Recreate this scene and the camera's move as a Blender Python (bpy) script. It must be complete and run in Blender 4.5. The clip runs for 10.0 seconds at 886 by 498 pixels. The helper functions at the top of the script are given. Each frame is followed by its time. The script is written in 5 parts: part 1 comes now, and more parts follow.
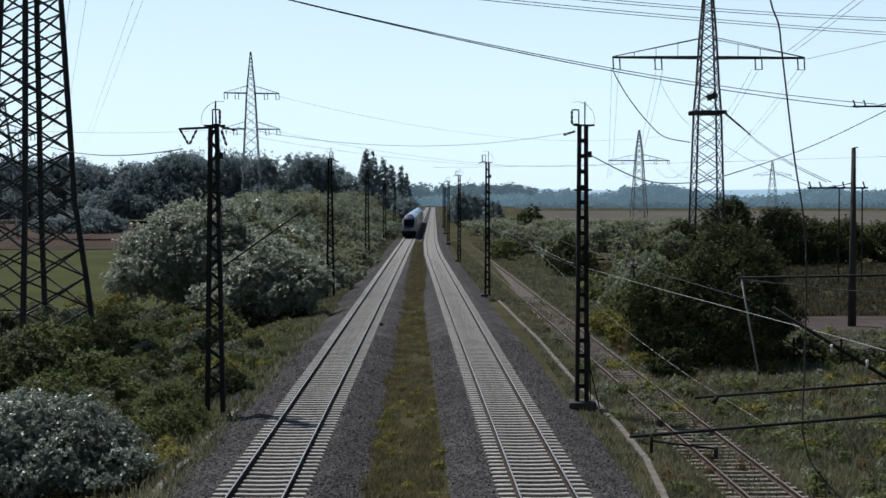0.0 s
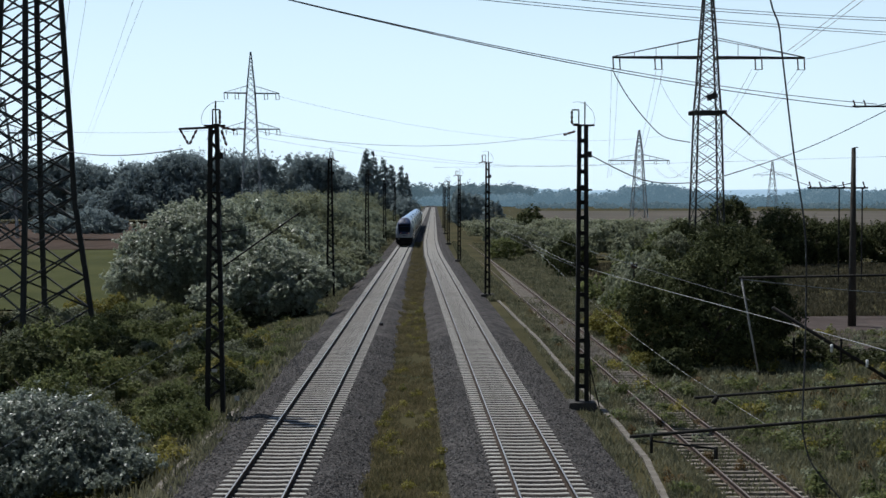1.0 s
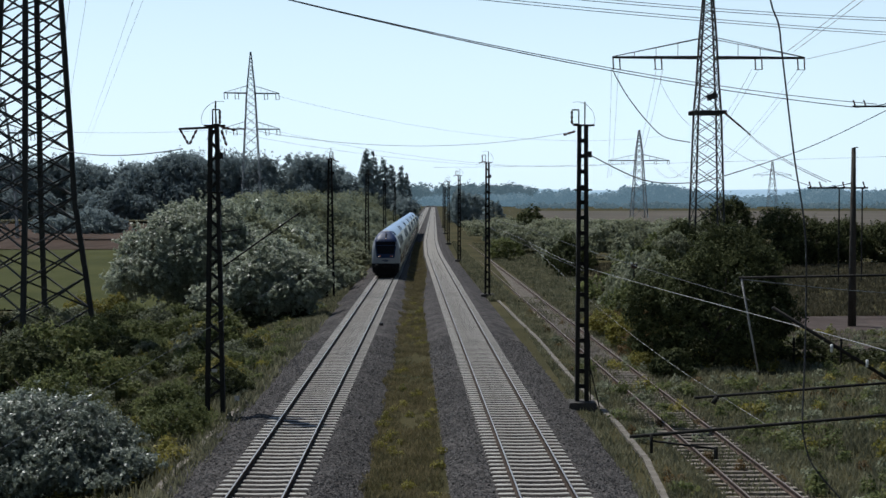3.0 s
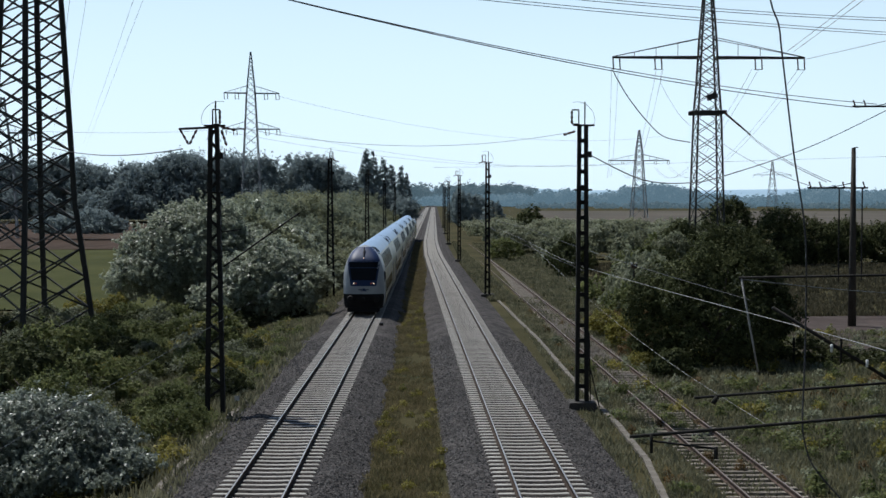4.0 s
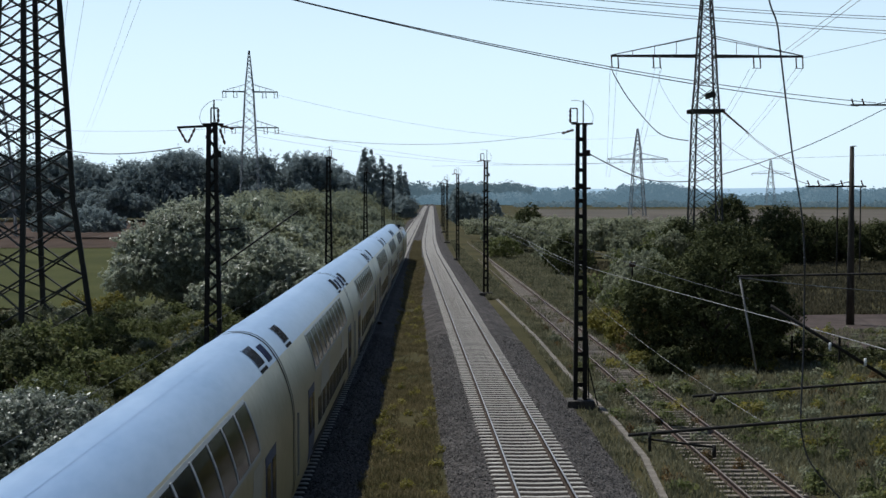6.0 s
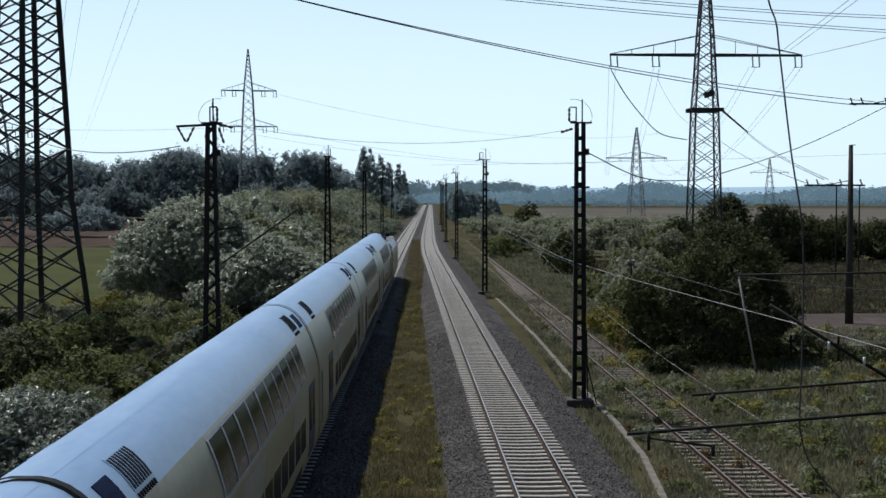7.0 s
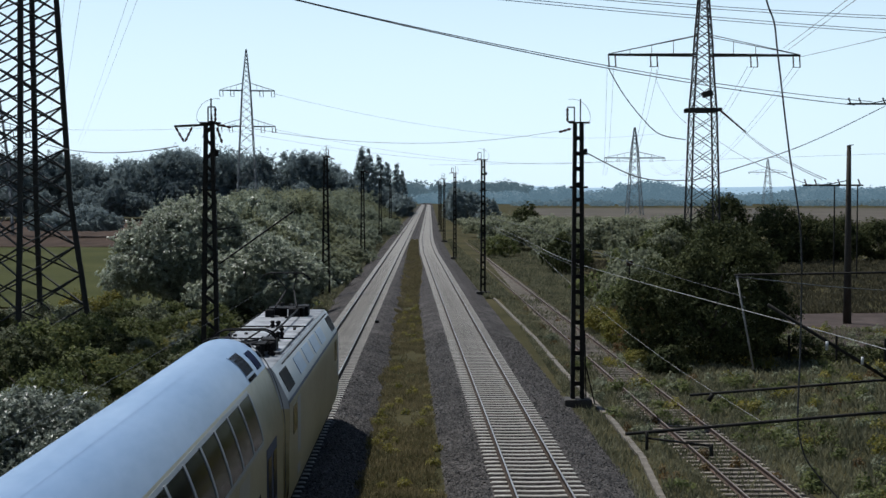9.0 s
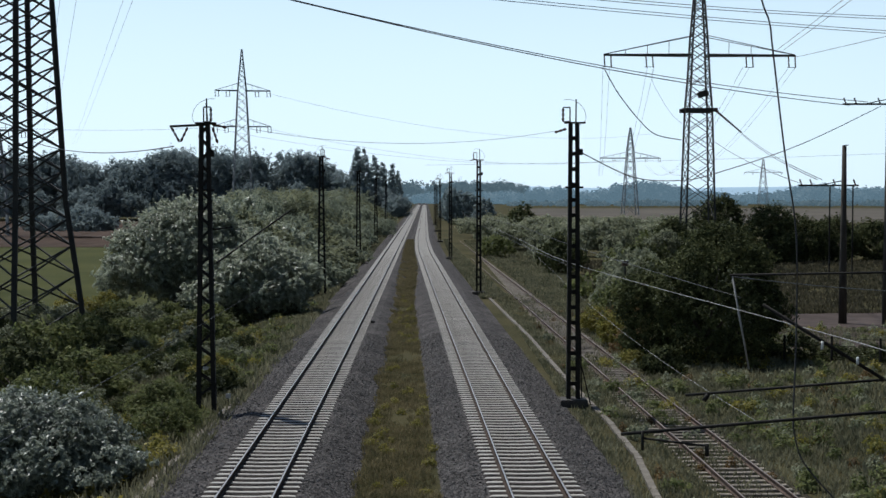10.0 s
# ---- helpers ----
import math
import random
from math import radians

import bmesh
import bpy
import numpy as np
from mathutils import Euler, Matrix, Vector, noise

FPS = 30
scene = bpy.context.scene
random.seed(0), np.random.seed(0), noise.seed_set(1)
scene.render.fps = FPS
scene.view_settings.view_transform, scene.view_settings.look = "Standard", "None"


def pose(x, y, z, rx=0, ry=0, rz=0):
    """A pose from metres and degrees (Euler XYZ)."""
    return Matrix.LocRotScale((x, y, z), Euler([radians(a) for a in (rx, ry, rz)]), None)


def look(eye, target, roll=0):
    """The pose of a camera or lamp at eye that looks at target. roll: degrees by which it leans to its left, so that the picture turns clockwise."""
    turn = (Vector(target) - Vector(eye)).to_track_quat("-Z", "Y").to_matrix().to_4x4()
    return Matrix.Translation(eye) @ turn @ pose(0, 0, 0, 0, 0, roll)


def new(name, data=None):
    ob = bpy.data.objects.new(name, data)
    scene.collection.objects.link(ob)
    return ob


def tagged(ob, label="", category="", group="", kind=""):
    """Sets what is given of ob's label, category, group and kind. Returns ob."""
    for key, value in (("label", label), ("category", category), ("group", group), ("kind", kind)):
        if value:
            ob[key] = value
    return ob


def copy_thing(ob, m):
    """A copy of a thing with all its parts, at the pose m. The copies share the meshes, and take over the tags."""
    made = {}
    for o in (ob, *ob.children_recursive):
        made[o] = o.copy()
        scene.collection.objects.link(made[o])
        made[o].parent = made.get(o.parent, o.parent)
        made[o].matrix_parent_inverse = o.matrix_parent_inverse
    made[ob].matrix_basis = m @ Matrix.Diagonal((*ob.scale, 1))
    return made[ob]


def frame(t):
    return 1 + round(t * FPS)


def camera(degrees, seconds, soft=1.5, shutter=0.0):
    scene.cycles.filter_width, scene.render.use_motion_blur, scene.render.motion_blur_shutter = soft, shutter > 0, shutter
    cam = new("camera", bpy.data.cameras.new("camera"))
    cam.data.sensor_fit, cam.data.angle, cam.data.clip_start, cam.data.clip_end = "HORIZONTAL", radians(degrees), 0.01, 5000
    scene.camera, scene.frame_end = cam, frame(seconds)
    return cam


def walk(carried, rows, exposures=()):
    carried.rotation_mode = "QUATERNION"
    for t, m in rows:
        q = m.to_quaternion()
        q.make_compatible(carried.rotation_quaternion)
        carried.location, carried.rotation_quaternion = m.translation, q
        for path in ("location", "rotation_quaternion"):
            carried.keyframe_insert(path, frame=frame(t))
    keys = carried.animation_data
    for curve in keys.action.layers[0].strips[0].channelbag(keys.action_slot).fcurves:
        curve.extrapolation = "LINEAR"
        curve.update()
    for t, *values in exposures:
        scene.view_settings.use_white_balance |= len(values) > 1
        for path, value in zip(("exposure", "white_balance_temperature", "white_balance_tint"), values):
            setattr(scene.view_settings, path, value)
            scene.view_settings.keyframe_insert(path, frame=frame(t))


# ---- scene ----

# Camera: hand-held on a bridge parapet, 8 m above the rails, turning a little to the right towards the end.
cam = camera(34.08, 10.0, soft=1.5)


def aim(yaw, pitch):
    return pose(0, 0, 8.0, 90 - pitch, 0, -yaw)


walk(cam, [
    (0.0, aim(0.358, 2.081)), (1.0, aim(0.358, 2.081)), (1.3, aim(0.340, 2.081)), (1.5, aim(0.324, 2.081)),
    (1.8, aim(0.345, 2.081)), (2.0, aim(0.358, 2.081)), (2.7, aim(0.358, 2.081)), (4.0, aim(0.358, 2.081)),
    (5.0, aim(0.360, 2.081)), (5.5, aim(0.390, 2.081)), (5.8, aim(0.408, 2.112)), (6.5, aim(0.450, 2.177)),
    (7.0, aim(0.461, 2.182)), (7.5, aim(0.464, 2.159)), (8.0, aim(0.466, 2.154)), (8.5, aim(0.495, 2.182)),
    (9.0, aim(0.532, 2.184)), (9.5, aim(0.634, 2.178)), (10.0, aim(0.703, 2.178)),
], exposures=[(0.0, 0.0, 6040, 9), (10.0, 0.0, 6040, 9)])

# ------------------------------------------------------------------ light
SUN_EL, SUN_AZ = 59.0, -40.0   # degrees; azimuth from the line of view, to its left
world = bpy.data.worlds.new("sky")
scene.world = world
world.use_nodes = True
wn = world.node_tree.nodes
sky = wn.new("ShaderNodeTexSky")
sky.sky_type = "NISHITA"
sky.sun_disc = False
sky.sun_elevation = radians(SUN_EL)
sky.sun_rotation = radians(SUN_AZ)
sky.air_density, sky.dust_density, sky.ozone_density = 1.0, 0.6, 2.0
haze = wn.new("ShaderNodeMix")
haze.data_type = "RGBA"
haze.inputs["B"].default_value = (9.3, 11.2, 12.3, 1)   # summer haze, thinning out with height
way, up_, thin_ = wn.new("ShaderNodeTexCoord"), wn.new("ShaderNodeSeparateXYZ"), wn.new("ShaderNodeMapRange")
thin_.interpolation_type = "SMOOTHSTEP"
for slot, value in zip(("From Min", "From Max", "To Min", "To Max"), (0.0, 0.42, 0.85, 0.0)):
    thin_.inputs[slot].default_value = value
world.node_tree.links.new(way.outputs["Generated"], up_.inputs[0])
world.node_tree.links.new(up_.outputs["Z"], thin_.inputs["Value"])
world.node_tree.links.new(thin_.outputs["Result"], haze.inputs["Factor"])
world.node_tree.links.new(sky.outputs[0], haze.inputs["A"])
# the haze scatters forwards: brighter round the sun's side of the sky, duller away from it
toward, veil = wn.new("ShaderNodeVectorMath"), wn.new("ShaderNodeMapRange")
toward.operation = "DOT_PRODUCT"
toward.inputs[1].default_value = (math.sin(radians(SUN_AZ)), math.cos(radians(SUN_AZ)), 0)
veil.interpolation_type = "SMOOTHSTEP"
for slot, value in zip(("From Min", "From Max", "To Min", "To Max"), (-0.7, 0.7, 0.34, 1.03)):
    veil.inputs[slot].default_value = value
dull = wn.new("ShaderNodeVectorMath")
dull.operation = "SCALE"
world.node_tree.links.new(way.outputs["Generated"], toward.inputs[0])
world.node_tree.links.new(toward.outputs["Value"], veil.inputs["Value"])
world.node_tree.links.new(haze.outputs["Result"], dull.inputs[0])
world.node_tree.links.new(veil.outputs["Result"], dull.inputs["Scale"])
world.node_tree.links.new(dull.outputs["Vector"], wn["Background"].inputs[0])
wn["Background"].inputs[1].default_value = 0.09
sun = new("sun", bpy.data.lights.new("sun", "SUN"))
sun.data.energy, sun.data.angle, sun.data.color = 4.2, radians(0.6), (1.0, 0.95, 0.87)
sd = Vector((math.sin(radians(SUN_AZ)) * math.cos(radians(SUN_EL)), math.cos(radians(SUN_AZ)) * math.cos(radians(SUN_EL)), math.sin(radians(SUN_EL))))
sun.matrix_world = look((0, 0, 60), Vector((0, 0, 60)) - sd)


# ------------------------------------------------------------------ materials
def nodes_of(m):
    m.use_nodes = True
    return m.node_tree.nodes, m.node_tree.links


def surface(name, dark, light, rough=0.8, metal=0.0, scale=3.0, fine=40.0, bump=0.3, stretch=(1, 1, 1), by_piece=0.0, spec=0.4, depth=0.02):
    """Two colours mixed by a coarse and a fine noise, with fine relief."""
    m = bpy.data.materials.new(name)
    n, l = nodes_of(m)
    b = n["Principled BSDF"]
    b.inputs["Roughness"].default_value, b.inputs["Metallic"].default_value = rough, metal
    b.inputs["Specular IOR Level"].default_value = spec
    co, mp = n.new("ShaderNodeTexCoord"), n.new("ShaderNodeMapping")
    mp.inputs["Scale"].default_value = stretch
    l.new(co.outputs["Object"], mp.inputs[0])
    na, nb = n.new("ShaderNodeTexNoise"), n.new("ShaderNodeTexNoise")
    na.inputs["Scale"].default_value, nb.inputs["Scale"].default_value = scale, fine
    na.inputs["Detail"].default_value, nb.inputs["Detail"].default_value = 4, 3
    l.new(mp.outputs[0], na.inputs["Vector"]), l.new(mp.outputs[0], nb.inputs["Vector"])
    mix = n.new("ShaderNodeMath")
    mix.operation = "MULTIPLY_ADD"
    l.new(nb.outputs[0], mix.inputs[0])
    mix.inputs[1].default_value = 0.55
    sub = n.new("ShaderNodeMath")
    sub.operation = "MULTIPLY_ADD"
    l.new(na.outputs[0], sub.inputs[0])
    sub.inputs[1].default_value, sub.inputs[2].default_value = 1.1, -0.33
    l.new(sub.outputs[0], mix.inputs[2])
    last = mix
    if by_piece:
        oi, add = n.new("ShaderNodeObjectInfo"), n.new("ShaderNodeMath")
        add.operation = "MULTIPLY_ADD"
        l.new(oi.outputs["Random"], add.inputs[0])
        add.inputs[1].default_value = by_piece
        l.new(mix.outputs[0], add.inputs[2])
        last = add
    r = n.new("ShaderNodeValToRGB")
    r.color_ramp.elements[0].position, r.color_ramp.elements[1].position = 0.2, 0.8
    r.color_ramp.elements[0].color, r.color_ramp.elements[1].color = (*dark, 1), (*light, 1)
    l.new(last.outputs[0], r.inputs[0])
    l.new(r.outputs[0], b.inputs["Base Color"])
    if bump:
        bp = n.new("ShaderNodeBump")
        bp.inputs["Strength"].default_value, bp.inputs["Distance"].default_value = bump, depth
        l.new(nb.outputs[0], bp.inputs["Height"])
        l.new(bp.outputs[0], b.inputs["Normal"])
    return m


def gravel(name, dark, light, size=0.085, tint=None):
    """Broken stone: each cell of a Voronoi pattern is one stone."""
    m = bpy.data.materials.new(name)
    n, l = nodes_of(m)
    b = n["Principled BSDF"]
    b.inputs["Roughness"].default_value = 0.95
    b.inputs["Specular IOR Level"].default_value = 0.09
    co, v, na, nb = n.new("ShaderNodeTexCoord"), n.new("ShaderNodeTexVoronoi"), n.new("ShaderNodeTexNoise"), n.new("ShaderNodeTexNoise")
    v.inputs["Scale"].default_value = 1 / size
    na.inputs["Scale"].default_value, na.inputs["Detail"].default_value = 0.5, 5
    nb.inputs["Scale"].default_value = 6
    for x in (v, na, nb):
        l.new(co.outputs["Object"], x.inputs["Vector"])
    sep = n.new("ShaderNodeSeparateColor")
    l.new(v.outputs["Color"], sep.inputs[0])
    add, add2 = n.new("ShaderNodeMath"), n.new("ShaderNodeMath")
    add.operation = add2.operation = "MULTIPLY_ADD"
    l.new(sep.outputs[0], add.inputs[0])
    add.inputs[1].default_value = 0.75
    l.new(na.outputs[0], add2.inputs[0])
    add2.inputs[1].default_value, add2.inputs[2].default_value = 0.9, -0.35
    l.new(add2.outputs[0], add.inputs[2])
    r = n.new("ShaderNodeValToRGB")
    r.color_ramp.elements[0].color, r.color_ramp.elements[1].color = (*dark, 1), (*light, 1)
    r.color_ramp.elements[0].position, r.color_ramp.elements[1].position = 0.1, 0.9
    if tint:
        e = r.color_ramp.elements.new(0.55)
        e.color = (*tint, 1)
    l.new(add.outputs[0], r.inputs[0])
    l.new(r.outputs[0], b.inputs["Base Color"])
    bp = n.new("ShaderNodeBump")
    bp.inputs["Strength"].default_value, bp.inputs["Distance"].default_value = 0.7, 0.05
    bp.invert = True
    l.new(v.outputs["Distance"], bp.inputs["Height"])
    l.new(bp.outputs[0], b.inputs["Normal"])
    return m


def leafage(name, dark, light, rough=0.5, gloss=0.4, thin=0.35):
    """Leaves: coloured leaf by leaf, letting some light through."""
    m = bpy.data.materials.new(name)
    n, l = nodes_of(m)
    b, out = n["Principled BSDF"], n["Material Output"]
    b.inputs["Roughness"].default_value, b.inputs["Specular IOR Level"].default_value = rough, gloss
    g, na, co = n.new("ShaderNodeNewGeometry"), n.new("ShaderNodeTexNoise"), n.new("ShaderNodeTexCoord")
    na.inputs["Scale"].default_value = 0.6
    l.new(co.outputs["Object"], na.inputs["Vector"])
    add = n.new("ShaderNodeMath")
    add.operation = "MULTIPLY_ADD"
    l.new(g.outputs["Random Per Island"], add.inputs[0])
    add.inputs[1].default_value = 0.6
    s2 = n.new("ShaderNodeMath")
    s2.operation = "MULTIPLY_ADD"
    l.new(na.outputs[0], s2.inputs[0])
    s2.inputs[1].default_value, s2.inputs[2].default_value = 1.2, -0.4
    l.new(s2.outputs[0], add.inputs[2])
    r = n.new("ShaderNodeValToRGB")
    r.color_ramp.elements[0].color, r.color_ramp.elements[1].color = (*dark, 1), (*light, 1)
    l.new(add.outputs[0], r.inputs[0])
    l.new(r.outputs[0], b.inputs["Base Color"])
    t, mx = n.new("ShaderNodeBsdfTranslucent"), n.new("ShaderNodeMixShader")
    l.new(r.outputs[0], t.inputs[0])
    mx.inputs[0].default_value = thin
    l.new(b.outputs[0], mx.inputs[1]), l.new(t.outputs[0], mx.inputs[2])
    l.new(mx.outputs[0], out.inputs[0])
    return m


def glow(name, colour, strength):
    m = bpy.data.materials.new(name)
    n, l = nodes_of(m)
    b = n["Principled BSDF"]
    b.inputs["Base Color"].default_value = (*colour, 1)
    b.inputs["Emission Color"].default_value, b.inputs["Emission Strength"].default_value = (*colour, 1), strength
    return m


M_SOIL = surface("meadow_soil", (0.026, 0.028, 0.012), (0.085, 0.072, 0.035), 0.95, scale=0.12, fine=6, bump=0.6, depth=0.1, spec=0.04)
M_BALLAST = gravel("ballast_stone", (0.008, 0.0075, 0.0075), (0.11, 0.10, 0.095))
M_STONE = bpy.data.materials.new("crushed_stone")
sn, sl_ = nodes_of(M_STONE)
sgeo, sramp = sn.new("ShaderNodeNewGeometry"), sn.new("ShaderNodeValToRGB")
sramp.color_ramp.elements[0].color, sramp.color_ramp.elements[1].color = (0.02, 0.019, 0.019, 1), (0.17, 0.16, 0.15, 1)
sl_.new(sgeo.outputs["Random Per Island"], sramp.inputs[0]), sl_.new(sramp.outputs[0], sn["Principled BSDF"].inputs["Base Color"])
sn["Principled BSDF"].inputs["Roughness"].default_value = 0.9
M_OLDBALLAST = gravel("old_ballast", (0.018, 0.016, 0.013), (0.075, 0.066, 0.056), tint=(0.045, 0.037, 0.022))
M_SLEEPER = surface("concrete_sleeper", (0.31, 0.29, 0.26), (0.51, 0.485, 0.44), 0.9, scale=2.5, fine=30, bump=0.25, by_piece=0.12)
M_OLDWOOD = surface("weathered_sleeper", (0.06, 0.05, 0.04), (0.24, 0.21, 0.17), 0.9, scale=3, fine=40, bump=0.5, by_piece=0.2)
M_RAIL = surface("rail_steel", (0.025, 0.018, 0.014), (0.07, 0.05, 0.038), 0.85, 0.0, scale=1.0, fine=20, bump=0.1, spec=0.1)
M_RAILTOP = surface("polished_rail_head", (0.34, 0.33, 0.32), (0.50, 0.49, 0.47), 0.38, 0.85, scale=0.6, fine=15, bump=0.02)
M_RUST = surface("rusty_rail", (0.035, 0.021, 0.014), (0.085, 0.052, 0.036), 0.9, 0.0, scale=1.5, fine=25, bump=0.2)
M_OLDRAILTOP = surface("dull_rail_head", (0.12, 0.10, 0.085), (0.24, 0.21, 0.18), 0.6, 0.3, scale=0.8, fine=15, bump=0.05)
M_MAST = surface("dark_painted_steel", (0.010, 0.010, 0.009), (0.032, 0.029, 0.025), 0.8, 0.0, scale=1.2, fine=18, bump=0.15, spec=0.2)
M_PYLON = surface("galvanised_steel", (0.02, 0.021, 0.02), (0.06, 0.06, 0.055), 0.75, 0.0, scale=0.5, fine=9, bump=0.1, spec=0.25)
# far pylons: distance haze is put in as a paler steel colour
M_FARPYLON = surface("hazy_galvanised_steel", (0.16, 0.18, 0.19), (0.28, 0.30, 0.31), 0.7, 0.0, scale=0.3, fine=4, bump=0)
M_WIRE = surface("wire_metal", (0.03, 0.03, 0.03), (0.06, 0.06, 0.06), 0.6, 0.0, bump=0)
M_CONCRETE = surface("old_concrete", (0.08, 0.07, 0.055), (0.20, 0.175, 0.14), 0.9, scale=1.2, fine=14, bump=0.4)
M_PLINTH = surface("dark_concrete", (0.03, 0.028, 0.025), (0.10, 0.09, 0.08), 0.95, scale=2, fine=16, bump=0.4)
M_WOODPOLE = surface("wooden_pole", (0.03, 0.026, 0.022), (0.08, 0.068, 0.055), 0.95, scale=0.8, fine=12, stretch=(6, 6, 1), bump=0.4)
M_INSULATOR = surface("brown_porcelain", (0.05, 0.025, 0.018), (0.1, 0.05, 0.035), 0.25, 0, bump=0)
M_PAPER = surface("white_board", (0.55, 0.55, 0.53), (0.72, 0.72, 0.7), 0.6, bump=0)
M_BLACKLID = surface("black_plastic", (0.01, 0.01, 0.01), (0.025, 0.025, 0.025), 0.6, bump=0)
M_BARK = surface("bark", (0.04, 0.032, 0.025), (0.12, 0.1, 0.08), 0.95, scale=2, fine=18, stretch=(3, 3, 1), bump=0.7)
M_WILLOW = leafage("silvery_willow_leaves", (0.15, 0.172, 0.115), (0.50, 0.535, 0.42), 0.4, 0.5, 0.5)
M_NEARWILLOW = leafage("dull_silver_willow_leaves", (0.05, 0.068, 0.044), (0.43, 0.47, 0.39), 0.38, 0.5, 0.4)
M_SHRUB = leafage("green_shrub_leaves", (0.055, 0.076, 0.028), (0.235, 0.25, 0.10), 0.6, 0.1, 0.45)
M_DARKLEAF = leafage("dark_green_leaves", (0.016, 0.024, 0.012), (0.12, 0.132, 0.055), 0.7, 0.06, 0.24)
M_GREYLEAF = leafage("grey_green_leaves", (0.095, 0.112, 0.068), (0.32, 0.335, 0.22), 0.6, 0.2, 0.45)
# far trees: the leaf colour is lightened and blued to carry distance haze
M_WOODLEAF = leafage("hazy_woodland_leaves", (0.20, 0.25, 0.26), (0.27, 0.32, 0.32), 0.9, 0.02, 0.5)
M_GRASS = leafage("dry_and_green_grass", (0.06, 0.062, 0.026), (0.31, 0.255, 0.14), 0.7, 0.15, 0.35)
M_WEED = leafage("weeds", (0.055, 0.062, 0.033), (0.30, 0.285, 0.18), 0.7, 0.15, 0.42)
M_DRYWEED = leafage("dry_brown_weeds", (0.04, 0.04, 0.024), (0.155, 0.138, 0.088), 0.8, 0.05, 0.35)
M_YELLOWLEAF = leafage("yellow_green_leaves", (0.09, 0.10, 0.02), (0.33, 0.28, 0.07), 0.6, 0.2, 0.45)
M_REDLEAF = leafage("reddish_brown_leaves", (0.07, 0.05, 0.02), (0.22, 0.14, 0.06), 0.6, 0.2, 0.4)
# scrub along the line: haze mixed into both of these leaf colours
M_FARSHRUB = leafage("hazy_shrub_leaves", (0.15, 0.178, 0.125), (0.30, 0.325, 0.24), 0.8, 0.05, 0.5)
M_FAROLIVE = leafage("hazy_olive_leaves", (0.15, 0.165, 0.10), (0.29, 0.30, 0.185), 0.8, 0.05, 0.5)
M_PLOUGH = surface("ploughed_soil", (0.042, 0.029, 0.021), (0.085, 0.06, 0.046), 0.95, scale=0.3, fine=4, stretch=(1, 0.15, 1), bump=0.5, depth=0.1, spec=0.04)
M_MEADOW = surface("mown_meadow", (0.036, 0.042, 0.013), (0.07, 0.072, 0.025), 0.95, scale=0.06, fine=1.5, bump=0.4, depth=0.1, spec=0.04)
M_STUBBLE = surface("stubble_field", (0.07, 0.064, 0.053), (0.12, 0.105, 0.086), 0.95, scale=0.02, fine=0.6, bump=0.3, depth=0.1, spec=0.04)
M_PATH = surface("gravel_path", (0.045, 0.036, 0.032), (0.095, 0.076, 0.068), 0.95, scale=0.5, fine=10, bump=0.4, spec=0.04)


# ------------------------------------------------------------------ mesh helpers
def mesh(name, verts, faces, mats, smooth=False, slots=None):
    me = bpy.data.meshes.new(name)
    me.from_pydata([tuple(v) for v in verts], [], [tuple(f) for f in faces])
    for m in (mats if isinstance(mats, (list, tuple)) else [mats]):
        me.materials.append(m)
    if smooth:
        me.polygons.foreach_set("use_smooth", [True] * len(me.polygons))
    if slots is not None:
        me.polygons.foreach_set("material_index", slots)
    me.update()
    return me


def put(name, me, parent=None, m=None, label=""):
    ob = new(name, me)
    if parent is not None:
        ob.parent = parent
    if m is not None:
        ob.matrix_basis = m
    return tagged(ob, label)


def part(name, bm, material, parent, label="", m=None):
    me = bpy.data.meshes.new(name)
    bm.to_mesh(me)
    bm.free()
    me.materials.append(material)
    return put(name, me, parent, m, label)


def thing(name, label, category, group="", m=None, kind=""):
    ob = new(name)
    if m is not None:
        ob.matrix_basis = m
    return tagged(ob, label, category, group, kind)


UNIT = {}


def unit_box(material):
    if material.name not in UNIT:
        bm = bmesh.new()
        bmesh.ops.create_cube(bm, size=1)
        bmesh.ops.bevel(bm, geom=bm.edges[:], offset=0.06, segments=1, affect="EDGES")
        me = bpy.data.meshes.new("bar")
        bm.to_mesh(me)
        bm.free()
        me.materials.append(material)
        UNIT[material.name] = me
    return UNIT[material.name]


def between(a, b, w, h):
    a, b = Vector(a), Vector(b)
    d = b - a
    q = d.to_track_quat("Y", "Z")
    return Matrix.LocRotScale((a + b) / 2, q, (w, d.length, h))


def bar(name, a, b, w, h, material, parent, label=""):
    return put(name, unit_box(material), parent, between(a, b, w, h), label)


def box_bm(x0, x1, y0, y1, z0, z1, bevel=0.0):
    bm = bmesh.new()
    bmesh.ops.create_cube(bm, size=1, matrix=Matrix.LocRotScale(((x0 + x1) / 2, (y0 + y1) / 2, (z0 + z1) / 2), None, (x1 - x0, y1 - y0, z1 - z0)))
    if bevel:
        bmesh.ops.bevel(bm, geom=bm.edges[:], offset=bevel, segments=2, affect="EDGES")
    return bm


